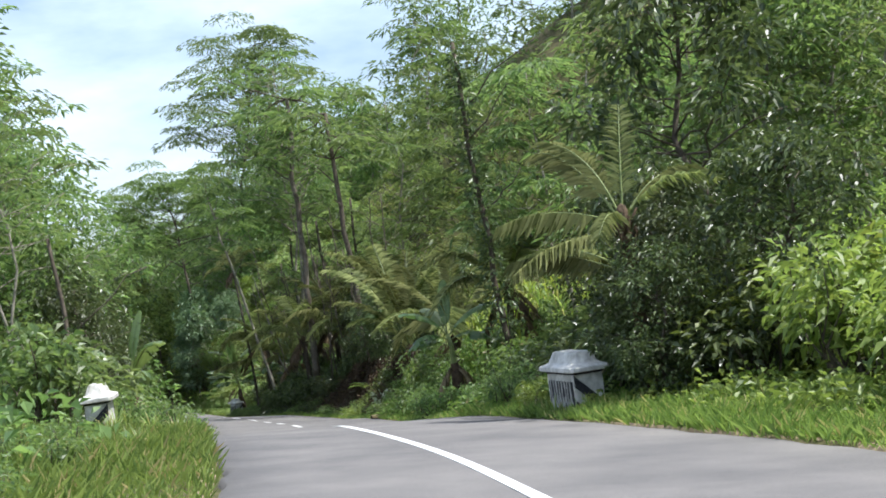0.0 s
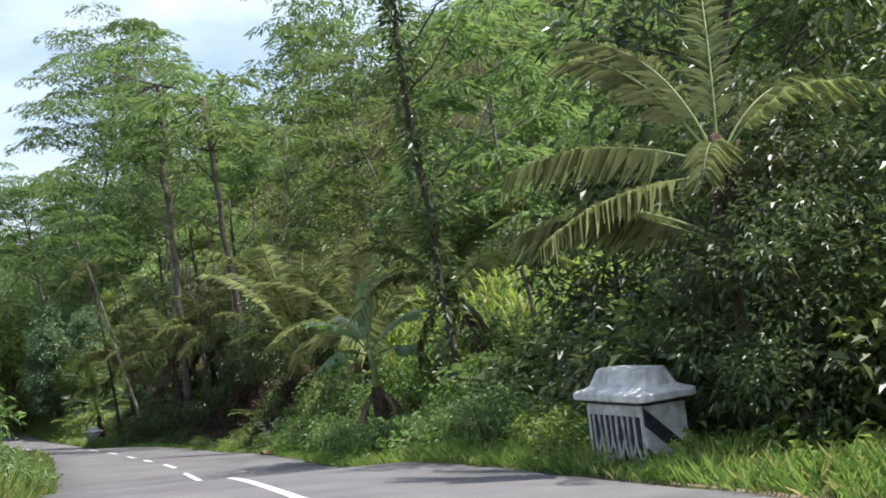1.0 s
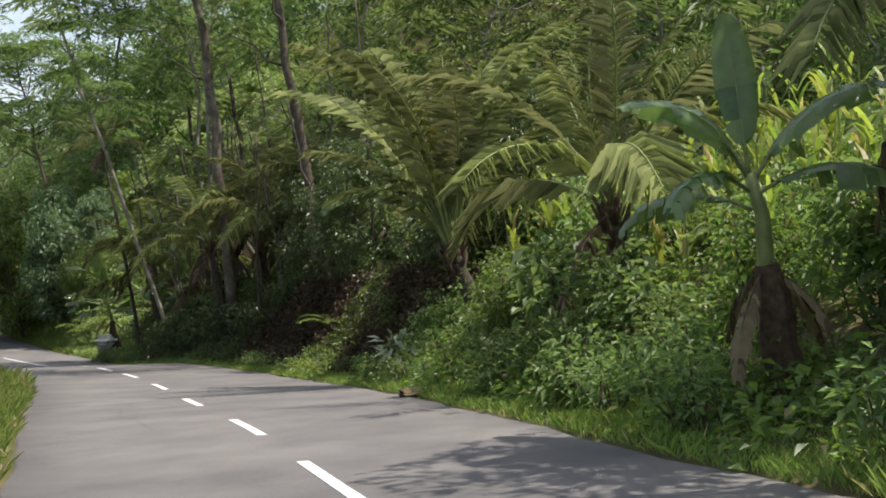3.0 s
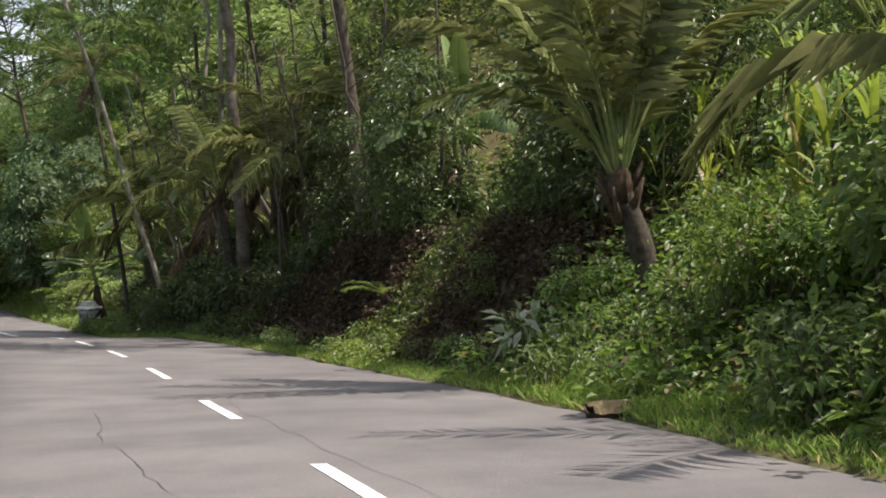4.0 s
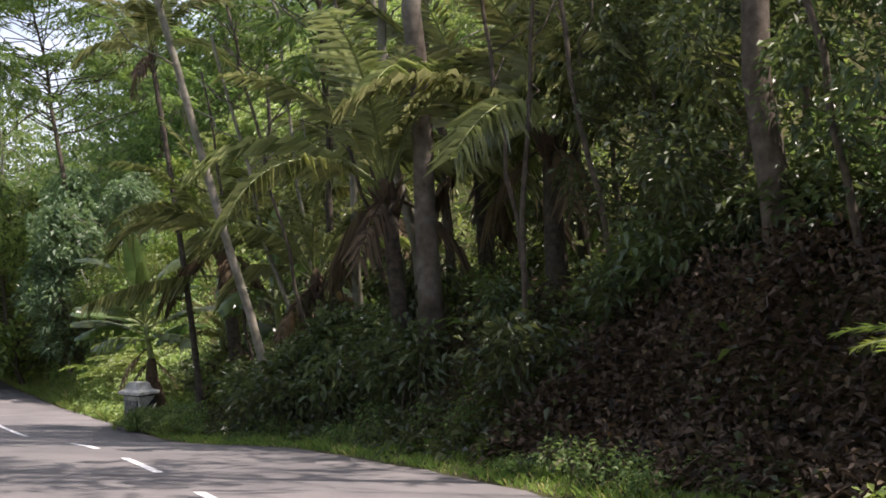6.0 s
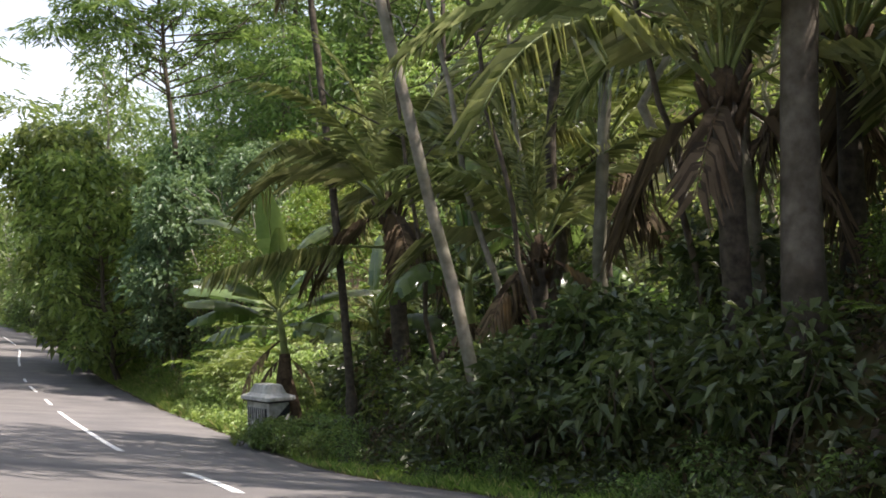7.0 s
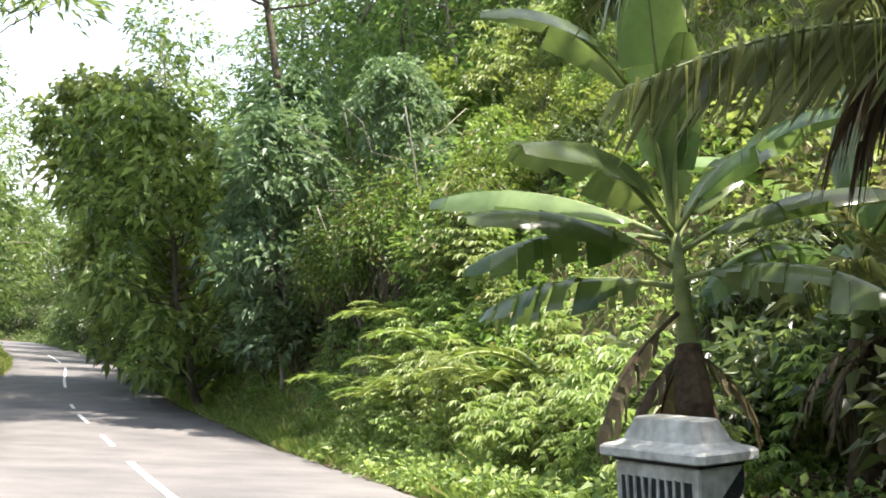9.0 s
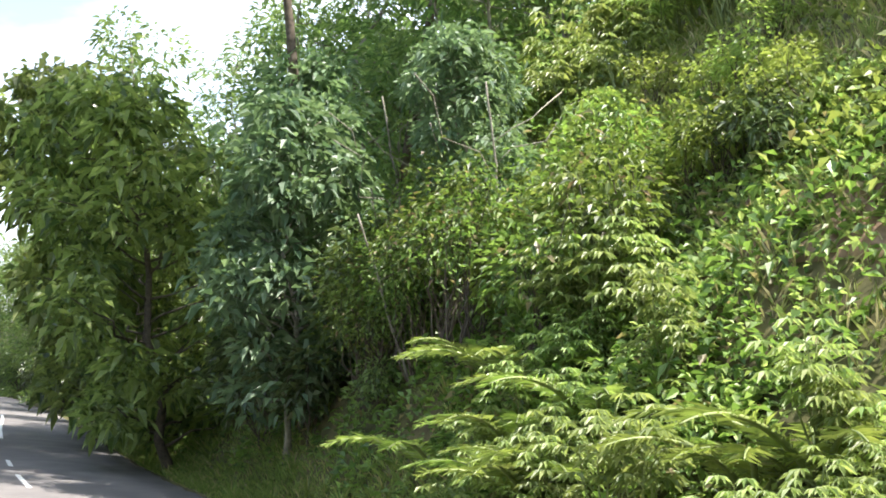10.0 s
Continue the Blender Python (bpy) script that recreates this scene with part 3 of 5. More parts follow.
land = new("ground", mesh_from("ground", np.stack([GX, GY, GZ], -1).reshape(-1, 3), gf, [SOIL], smooth_faces=True))
tagged(land, "brown soil and leaf litter rising from the road to a wooded hill", "ground", kind="structure")

ry = np.concatenate([np.arange(-40, 120, 0.6), np.arange(120, 320, 3.0)])
cols = np.array([-1.0, -0.97, -0.6, -0.2, 0.2, 0.6, 0.97, 1.0])
RYg, RC = np.meshgrid(ry, cols, indexing="ij")
ragged = 0.06 * np.sin(RYg * 2.1) * np.sin(RYg * 0.83 + 1) + 0.03 * np.sin(RYg * 5.3)
wide = np.where(RC > 0, spline(ROAD_Y, ROAD_R, RYg), spline(ROAD_Y, ROAD_L, RYg)) + ragged * np.sign(RC)
RU = RC * wide
RX = road_x(RYg) + RU / lean_of(RYg)
RZ = spline(ROAD_Y, ROAD_Z, RYg) + spline(ROAD_Y, ROAD_BANK, RYg) * RU - np.where(np.abs(RC) == 1, 0.12, 0.0)
ri = np.arange(RX.size).reshape(RX.shape)
rf = np.stack([ri[:-1, :-1], ri[:-1, 1:], ri[1:, 1:], ri[1:, :-1]], -1).reshape(-1, 4)
road = new("road", mesh_from("road", np.stack([RX, RYg, RZ], -1).reshape(-1, 3), rf, [ASPHALT], smooth_faces=True))
tagged(road, "grey worn two-lane asphalt road with a ragged edge", "road", kind="structure")


def road_stripe(y0, y1, width=0.11):
    """A painted stripe on the road's middle, a few millimetres thick."""
    n = max(2, int((y1 - y0) / 0.5) + 1)
    yy = np.linspace(y0, y1, n)
    v = []
    for y in yy:
        for s in (-1, 1):
            u = s * width / 2
            v.append((float(road_x(y)) + u, y, float(spline(ROAD_Y, ROAD_Z, y) + spline(ROAD_Y, ROAD_BANK, y) * u) + 0.006))
    v += [(x, y, z - 0.03) for x, y, z in v]
    k = 2 * n
    f = [[2 * i, 2 * i + 1, 2 * i + 3, 2 * i + 2] for i in range(n - 1)]
    f += [[2 * i, 2 * i + 2, k + 2 * i + 2, k + 2 * i] for i in range(n - 1)] + [[2 * i + 1, k + 2 * i + 1, k + 2 * i + 3, 2 * i + 3] for i in range(n - 1)]
    f += [[0, k, k + 1, 1], [k - 2, k - 1, 2 * k - 1, 2 * k - 2]]
    st = new("road_stripe", mesh_from("road_stripe", v, f, [PAINT_LINE]))
    st.parent = road


for y0, y1 in ((-20, 28.4), (30.9, 33.8), (36.2, 38.5), (41.7, 43.9), (48.3, 51.4), (55.4, 58.1), (60.3, 62.4), (64.5, 67.1), (72.5, 86.5), (91.2, 94.6), (98.4, 101.2),
               (103.4, 105.2), (113, 130), (136, 150)):
    road_stripe(y0, y1)


# bare earth along the road's edges
def shoulder(name, side, y0, y1, w0, w1, mat, label):
    yy = np.arange(y0, y1, 0.4)
    rg = np.random.default_rng(int(y0 * 7 + 1000))
    half = spline(ROAD_Y, ROAD_R if side > 0 else ROAD_L, yy)
    v = []
    width = np.interp(yy, [y0, (y0 + y1) / 2, y1], [0.08, 1.0, 0.08]) * rg.uniform(w0, w1, len(yy))
    for a in (0.0, 0.5, 1.0):
        u = side * (half + 0.02 + width * a)
        x = road_x(yy) + u / lean_of(yy)
        lift = {0.0: -0.03, 0.5: 0.012, 1.0: -0.02}[a]
        v.append(np.stack([x, yy, ground(x, yy) + lift], 1))
    n = len(yy)
    ii = np.arange(n - 1)
    f = np.concatenate([np.stack([ii + k * n, ii + 1 + k * n, ii + 1 + (k + 1) * n, ii + (k + 1) * n], 1) for k in range(2)])
    ob = new(name, mesh_from(name, np.concatenate(v), f if side < 0 else f[:, ::-1], [mat], smooth_faces=True))
    tagged(ob, label, "road shoulder", kind="structure")


shoulder("shoulder_1", -1, 2, 46, 0.25, 0.5, DRY, "dry sandy earth along the asphalt edge")
shoulder("shoulder_2", 1, 84, 100, 0.3, 0.6, DRY, "pale sandy earth beside the asphalt edge")
shoulder("shoulder_3", 1, 2, 17, 0.1, 0.25, DRY, "thin strip of dry earth beside the asphalt")

def earth_patch(name, label, mat, y0, y1, d0, d1, seed, rough=0.12):
    """A ragged patch of bare earth that lies on the slope."""
    rg = np.random.default_rng(seed)
    n, m = 26, 14
    phase = rg.random(4) * 6.3
    v = []
    for a in np.linspace(0, 1, n):
        for b in np.linspace(-1, 1, m):
            y = y0 + (y1 - y0) * a
            half = (d1 - d0) / 2 * (0.15 + 0.85 * math.sin(math.pi * a) ** 0.6) * (0.85 + 0.15 * math.sin(9 * a + phase[0]))
            d = (d0 + d1) / 2 + b * half + 0.15 * math.sin(7 * a + phase[1])
            x = beside(y, d)
            edge = 1 - abs(b) ** 3
            v.append((x, y, float(ground(x, y)) + 0.1 * edge - 0.06 + rough * edge * math.sin(3 * y + phase[2]) * math.sin(4.3 * d + phase[3]) * 0.5))
    gi_ = np.arange(n * m).reshape(n, m)
    f = np.stack([gi_[:-1, :-1], gi_[:-1, 1:], gi_[1:, 1:], gi_[1:, :-1]], -1).reshape(-1, 4)[:, ::-1]
    return tagged(new(name, mesh_from(name, v, f, [mat], smooth_faces=True)), label, "bare earth", kind="structure")


earth_patch("ground_patch_1", "bare reddish brown earth on the steep slope", DRY_RED, 86.6, 90.4, 3.2, 5.4, 1)
earth_patch("ground_patch_2", "dark dug edge of earth under the cassava rows", SOIL, 87.0, 98.0, 6.6, 7.8, 2)

# fine cracks in the asphalt
for k, (y0, y1, u0) in enumerate(((36.5, 44.5, 0.35), (37, 43, -0.9))):
    rg = np.random.default_rng(300 + k)
    yy = np.arange(y0, y1, 0.25)
    u = u0 + np.cumsum(rg.normal(size=len(yy)) * 0.03)
    w = 0.001 + 0.002 * rg.random(len(yy))
    rows = []
    for s in (-1, 1):
        uu = u + s * w
        rows.append(np.stack([road_x(yy) + uu / lean_of(yy), yy, spline(ROAD_Y, ROAD_Z, yy) + spline(ROAD_Y, ROAD_BANK, yy) * uu + 0.004], 1))
    n = len(yy)
    ii = np.arange(n - 1)
    cr_ = new("road_crack", mesh_from("road_crack", np.concatenate(rows), np.stack([ii, ii + n, ii + n + 1, ii + 1], 1), [BLACK_PAINT_AND_GAPS]))
    cr_.parent = road


# ---- bridge posts ----
def build_post(x, y, z, turn, length, width, lean_stripes, label):
    """A squat painted concrete bridge post: body, overhanging stepped cap, open-work panel and slanting stripes."""
    post = new("bridge_post")
    post.matrix_basis = pose(x, y, z, 0, 0, turn)
    body_h = 0.78
    def box(name, sx, sy, z0, z1, mat, taper=1.0, label_=""):
        bm = bmesh.new()
        bmesh.ops.create_cube(bm, size=1)
        for v in bm.verts:
            k = taper if v.co.z > 0 else 1.0
            v.co = Vector((v.co.x * sx * k, v.co.y * sy * k, z0 if v.co.z < 0 else z1))
        bmesh.ops.bevel(bm, geom=bm.edges[:], offset=0.012, segments=2, affect="EDGES")
        return part(name, bm_mesh(name, bm, mat), post, label_)
    box("body", width, length, -0.5, body_h, CONCRETE)
    box("neck", width + 0.03, length + 0.03, body_h, body_h + 0.035, BLACK_PAINT_AND_GAPS, 1.0, "black painted joint under the cap")
    # cap: a band, a flaring skirt and a blunt top
    prof = [(0.07, 0.0), (0.09, 0.012), (0.09, 0.065), (0.075, 0.08), (0.02, 0.1), (-0.02, 0.125), (-0.075, 0.27), (-0.088, 0.28)]
    v, f = [], []
    for o, h in prof:
        hx, hy, c = width / 2 + o, length / 2 + o * 1.25, 0.05
        for sx, sy in ((1, 1), (-1, 1), (-1, -1), (1, -1)):
            pair = [(sx * (hx - c), sy * hy), (sx * hx, sy * (hy - c))]
            if sx * sy > 0:
                pair.reverse()
            v += [(a, b, body_h + 0.035 + h) for a, b in pair]
    for r in range(len(prof) - 1):
        for j in range(8):
            k = (j + 1) % 8
            f.append([r * 8 + j, r * 8 + k, (r + 1) * 8 + k, (r + 1) * 8 + j])
    bm = bmesh.new()
    vs = [bm.verts.new(c) for c in v]
    for q in f:
        bm.faces.new([vs[i] for i in q])
    bm.faces.new(vs[-8:]), bm.faces.new(vs[:8][::-1])
    bmesh.ops.recalc_face_normals(bm, faces=bm.faces[:])
    part("cap", bm_mesh("cap", bm, CONCRETE), post, "bare weathered concrete cap")
    # open-work panel on the side towards the road
    px = -width / 2 - 0.004
    # a flat black sheet paints the shaded depth of the openings
    bm = bmesh.new()
    bmesh.ops.create_cube(bm, size=1, matrix=Matrix.LocRotScale(Vector((px, 0, 0.4)), None, (0.02, length - 0.16, 0.56)))
    part("panel", bm_mesh("panel", bm, BLACK_PAINT_AND_GAPS), post, "black sheet for the dark openings behind white ribs")
    rng = np.random.default_rng(int(abs(x * 100)))
    n = 8
    for i in range(n):
        yy = -(length - 0.3) / 2 + (length - 0.3) * i / (n - 1)
        bm = bmesh.new()
        fork = i % 2 == 0
        for a, b in (((yy, 0.68), (yy + rng.normal() * 0.012, 0.44)), ((yy, 0.46), (yy + (0.06 if fork else -0.03), 0.3)), ((yy, 0.46), (yy - (0.06 if fork else 0.0), 0.3)), ((yy + (0.06 if fork else 0), 0.32), (yy + 0.02, 0.12))):
            d = Vector((0, b[0] - a[0], b[1] - a[1]))
            m = Matrix.Translation((px - 0.012, (a[0] + b[0]) / 2, (a[1] + b[1]) / 2)) @ Matrix.Rotation(-math.atan2(d.y, d.z) , 4, "X")
            bmesh.ops.create_cube(bm, size=1, matrix=m @ Matrix.Diagonal((0.025, 0.02, d.length + 0.015, 1)))
        part("rib", bm_mesh("rib", bm, CONCRETE), post)
    # slanting stripes on the end that faces the traffic, wrapped to the far side of the long face
    ey = -length / 2 - 0.003
    for i in range(4):
        bm = bmesh.new()
        z0 = 0.77 - i * 0.36
        sh = width * 0.95
        if lean_stripes > 0:
            pts = [(-width / 2, z0), (-width / 2, z0 - 0.17), (width / 2, z0 - 0.17 - sh), (width / 2, z0 - sh)]
        else:
            pts = [(width / 2, z0), (width / 2, z0 - 0.17), (-width / 2, z0 - 0.17 - sh), (-width / 2, z0 - sh)]
        pts = [(a, min(max(b, -0.45), body_h - 0.01)) for a, b in pts]
        if max(b for a, b in pts) - min(b for a, b in pts) < 0.05:
            bm.free()
            continue
        fr = [bm.verts.new((a, ey, b)) for a, b in pts]
        bk = [bm.verts.new((a, ey + 0.03, b)) for a, b in pts]
        bm.faces.new(fr), bm.faces.new(bk[::-1])
        for j in range(4):
            bm.faces.new([fr[j], bk[j], bk[(j + 1) % 4], fr[(j + 1) % 4]])
        bmesh.ops.recalc_face_normals(bm, faces=bm.faces[:])
        part("stripe", bm_mesh("stripe", bm, BLACK_PAINT_AND_GAPS), post, "black slanting stripe")
    return tagged(post, label, "bridge post", "bridge posts", "thing")


build_post(3.47, 18.50, -2.45, 20, 1.0, 0.45, 1, "white concrete bridge post with black slanting stripes in grass")
build_post(-4.10, 20.14, -2.11, 10, 0.8, 0.36, -1, "white concrete bridge post half hidden by roadside grass")
build_post(-13.5, 76.84, -6.66, 36, 0.88, 0.41, -1, "white striped concrete bridge post in front of a banana plant")


# ---- palms and bananas that stand by the road ----
build_palm(4.53, 18.05, "young coconut palm with sunlit arching fronds on a short stem", 3, 2.65, 0.12, 0, 0.8, (-0.1, 0.05), 0, 2.6,
           plan=[(107, 1, 0.0, 0.68), (128, 1, 0.0, 0.62), (150, 6, 0.0, 0.52), (168, 6, 0.1, 0.45), (122, 6, 0.7, 0.72), (150, 6, 0.75, 0.5), (80, 0, 0.0, 0.6), (30, 2, 0.0, 0.55), (340, 2, 0.0, 0.5), (250, 3, 0.1, 0.4)], bark=FIBRE)
build_palm(-0.28, 45.02, "bushy young coconut palm with silvery fronds beside the road", 5, 1.1, 0.16, 0, 1.0, (-0.32, 0), 0, 0.4,
           plan=[(196, 7, 0.0, 1.05), (168, 7, 0.0, 1.0), (222, 7, 0.0, 0.95), (140, 7, 0.0, 1.05), (105, 7, 0.0, 1.05), (72, 7, 0.0, 1.0), (40, 7, 0.0, 0.95), (10, 7, 0.0, 1.05),
                 (340, 7, 0.0, 1.0), (310, 7, 0.0, 0.85), (258, 7, 0.0, 0.85), (185, 1, 0.05, 0.95), (20, 1, 0.05, 1.0), (205, 0, 0.0, 1.1), (330, 0, 0.0, 1.05), (90, 0, 0.0, 1.15), (160, 2, 0.1, 0.8)])
build_palm(1.17, 39.12, "young coconut palm with upright fronds behind bananas", 7, 1.5, 0.15, 13, 0.95, (0, 0), 2, 1.1, 1.7)
build_palm(2.82, 32.32, "coconut palm with pale fronds on a slender trunk", 8, 2.7, 0.11, 14, 0.85, (0.1, 0.1), 3, 0.2, 1.2)
build_banana(1.41, 33.07, "banana plant with torn leaves and a dry brown skirt", 4, 2.0, 8, 0.85, 5, 0.5, (-0.22, -0.1),
             [(205, 1, 0.05, 0.85), (222, 2, 0.15, 0.75), (75, 0, 0.0, 0.9), (120, 1, 0.0, 0.85), (10, 1, 0.1, 0.9), (335, 2, 0.2, 0.8), (165, 2, 0.3, 0.7)])
build_palm(-3.03, 63.42, "coconut palm with dark hanging fronds above the bank", 12, 2.8, 0.16, 15, 1.0, (0.1, 0.1), 3, 0.9)
build_palm(-5.04, 64.12, "coconut palm with long drooping fronds over the bank", 19, 2.4, 0.15, 15, 0.95, (0.1, 0.1), 3, 2.0)
build_palm(-7.20, 65.58, "coconut palm with a dark drooping crown beside the thick pale trunk", 14, 2.9, 0.15, 16, 0.88, (-0.1, 0), 4, 1.7, 1.5)
build_palm(-5.77, 67.0, "coconut palm with a broad dark crown behind the thick trunk", 27, 2.8, 0.15, 17, 1.05, (0.0, 0.0), 5, 0.6, 1.2)
build_palm(-10.91, 75.29, "coconut palm with a brown fibrous trunk and dead fronds", 15, 3.8, 0.165, 14, 0.92, (-0.2, 0), 8, 2.2, 1.0, (195, 250), plan=[(203, 5, 0.65, 0.82), (214, 1, 0.1, 0.98), (236, 2, 0.1, 0.95)])
build_palm(-11.79, 75.24, "slender coconut palm with a dark crown above the bananas", 24, 8.6, 0.075, 12, 0.65, (-0.8, 1.2), 2, 1.9)
build_palm(-8.79, 71.22, "young coconut palm with drooping fronds among thin trunks", 17, 2.0, 0.13, 12, 0.75, (0, 0), 6, 1.3, 1.0, (190, 320))
build_palm(-7.56, 75.01, "coconut palm behind thin trunks with hanging dry fronds", 18, 3.8, 0.13, 14, 0.95, (0, 0), 6, 0.3)
build_banana(-13.13, 77.58, "banana plant with broad shiny leaves behind the bridge post", 9, 2.5, 10, 0.95, 3, 0.2, (-0.25, -0.08),
             [(200, 6, 0.0, 1.0), (25, 6, 0.0, 0.95), (262, 7, 0.0, 1.0), (238, 4, 0.0, 1.15), (160, 4, 0.05, 1.0), (208, 4, 0.25, 0.9), (196, 5, 0.05, 0.9), (150, 5, 0.4, 0.95), (277, 0, 0.0, 0.85), (340, 1, 0.0, 0.9), (12, 4, 0.15, 0.95), (325, 5, 0.35, 0.9), (45, 1, 0.1, 0.9), (215, 3, 0.6, 0.8)])
build_palm(-11.5, 78.2, "stunted palm hung with brown dead fronds beside the banana", 26, 1.7, 0.11, 5, 0.55, (0.1, 0), 10, 0.6)
build_banana(-9.62, 73.38, "banana plant with brown dead leaves among the trunks", 10, 2.4, 7, 0.95, 9, 1.2)
build_banana(-8.14, 77.33, "banana plant with pale torn leaves under the palms", 11, 2.2, 8, 0.9, 6, 2.0)
build_banana(-11.76, 78.65, "banana plant hung with brown dead leaves beside the palm", 25, 2.3, 6, 0.85, 9, 0.8)
build_banana(-10.16, 79.62, "banana plant with dry leaves beside a leafy one", 23, 2.0, 6, 0.9, 8, 2.9)
build_banana(-1.78, 56.50, "banana plant with pale shiny leaves above the bank", 13, 2.6, 7, 0.95, 3, 2.4)
build_banana(-5.65, 27.41, "banana plant with one bright green leaf behind the verge", 21, 1.6, 5, 0.8, 4, 0.9)

# ---- trees ----
feather = [build_tree("feathery_tree", "tall slender tree with pale bark and feathery layered leaves", 100 + i, 11.5 + 2 * i, 3.2 + 0.3 * i, LEAF_FEATHER, BARK, 32, 100, 0.42, 0.09,
                      0.32, True, lean=0.05, clump_r=1.25) for i in range(3)]
far_feather = [build_tree("feathery_tree", "distant slender tree with feathery layered leaves", 110 + i, 12.5 + 2 * i, 3.4, LEAF_FEATHER, BARK, 26, 44, 0.72, 0.11,
                          0.3, True, lean=0.05, clump_r=1.4, fine=False) for i in range(3)]
broad = [build_tree("broadleaf_tree", "dark green broadleaf tree with a dense crown", 120 + i, 7.0 + i, 2.6 + 0.2 * i, LEAF_DARK, DARK_BARK, 42, 105, 0.28, 0.12, 0.16,
                    clump_r=0.95) for i in range(3)]
mid = [build_tree("leafy_tree", "leafy green tree with an open crown", 140 + i, 7.5 + 2 * i, 2.6 + 0.3 * i, LEAF_MID, BARK, 40, 105, 0.27, 0.1, 0.2,
                  clump_r=0.95) for i in range(3)]
far_mid = [build_tree("leafy_tree", "distant leafy green tree on the hill", 150 + i, 9.5 + 2 * i, 3.2, LEAF_MID, BARK, 28, 44, 0.58, 0.14, 0.12,
                      clump_r=1.25, fine=False) for i in range(3)]
hill_trees = [build_tree("hill_tree", "tall leafy tree on the hill", 180 + i, 15 + 2 * i, 3.8, LEAF_MID if i else LEAF_FEATHER, BARK, 34, 80, 0.42, 0.16, 0.15, not i, clump_r=1.4, fine=False) for i in range(2)]
teak = build_tree("large_leaved_tree", "tree with large drooping leaves leaning over the road", 160, 9.6, 2.5, LEAF_TEAK, DARK_BARK, 54, 90, 0.36, 0.13, 0.1, clump_r=0.75, aspect=0.5, droop=0.4, over=(-1.9, -0.5))
spreading = build_tree("spreading_tree", "tall spreading tree with high feathery crown over the road", 165, 27, 7.2, LEAF_FEATHER, DARK_BARK, 88, 130, 0.5, 0.17, 0.56, True, clump_r=1.9, over=(-3.0, -4.0), wave=0.008)
umbrella = build_tree("spreading_tree", "slender forked tree with a wide dark crown over the road", 167, 16.5, 6.4, LEAF_MID, DARK_BARK, 76, 240, 0.34, 0.16, 0.56, True, clump_r=1.3, over=(-1.6, 0.5), wave=0.008)
overhang = build_tree("spreading_tree", "roadside tree with sparse feathery sprays hanging over the road", 166, 17, 5.8, LEAF_FEATHER, DARK_BARK, 40, 64, 0.5, 0.17, 0.45, True, clump_r=1.7, over=(-1.5, -1.5), wave=0.008)
spray = build_tree("spray_tree", "slender tree with sparse feathery sprays high on pale limbs", 168, 14.0, 3.4, LEAF_FEATHER, BARK, 34, 46, 0.34, 0.075, 0.55, True, clump_r=0.85, layer=0.14, wave=0.012)
blue = [build_tree("blue_green_tree", "blue-green leafy tree with a rounded crown", 170 + i, 10.5, 2.5, LEAF_BLUE, BARK, 50, 80, 0.42, 0.1, 0.2, clump_r=0.8, aspect=0.5, droop=0.35) for i in range(2)]


def stand(kind_list, places):
    """Stand trees at (y, distance from the road's edge, turn, scale); the first of each kind is moved, the rest are copies."""
    for i, (y, d, turn, sc) in enumerate(places):
        src = kind_list[turns[0] % len(kind_list)]
        turns[0] += 1
        x = beside(y, d)
        if src.name in placed:
            more(src, x, y, turn, sc, 0.1)
        else:
            placed.add(src.name)
            put(src, x, y, turn, sc, 0.1)


placed, turns = set(), [0]
# single trees that can be told apart
stand(far_feather, [(48.0, 17.5, 35, 0.9), (56.0, 16.5, 130, 0.9), (64.0, 15.0, 250, 1.0)])
stand(feather, [(31.5, 4.2, 20, 0.72), (63.0, 9.5, 10, 1.1), (72.5, 5.5, 75, 1.0),
                (26.5, 9.0, 300, 0.85),
                (66.2, 8.2, 250, 1.1)])
# y 69.2 is an added dark backdrop; y 78.5 is added to cast shade
stand(broad, [(22.8, 5.0, 0, 0.85), (48.4, 2.9, 250, 0.4), (49.9, 2.9, 80, 0.44), (56.0, 3.0, 30, 0.44), (57.6, 3.1, 110, 0.44), (59.6, 3.0, 200, 0.46), (61.8, 3.4, 290, 0.42), (47.3, 4.2, 10, 0.5), (49.6, 4.6, 190, 0.52), (53.0, 5.0, 60, 0.5), (51.2, 3.9, 310, 0.4), (69.2, 6.8, 140, 0.8), (19.6, 2.7, 40, 0.42), (17.4, 3.4, 140, 0.5), (17.2, 1.5, 220, 0.3), (18.3, 1.9, 60, 0.33), (28.2, 4.6, 130, 0.6), (78.5, 5.0, 0, 0.7)])
stand(mid, [(50.5, 12.5, 75, 0.6), (54.5, 11.0, 160, 0.6), (60.5, 9.5, 250, 0.75), (34, -6, 20, 1.1), (40, -5, 90, 1.05), (46, -6.5, 180, 1.2), (52, -4.5, 300, 1.1), (58, -6, 60, 1.2), (43, -9, 240, 1.2), (78.0, 9.5, 200, 0.8), (86.0, 15.0, 90, 0.7), (25.5, 7.5, 10, 0.8), (20.5, 10.5, 200, 0.9), (16.8, 11.0, 20, 0.85)])
stand([teak], [(104.5, 0.5, 0, 1.0), (112, 0.7, 10, 1.2), (107.5, 0.6, -15, 0.7), (118, 1.2, 20, 1.25)])
stand([spreading], [(113, 7.5, 120, 1.0)])
stand([umbrella], [(101.0, 2.5, 0, 1.0)])
stand([overhang], [(91.5, -2.8, 200, 0.78)])
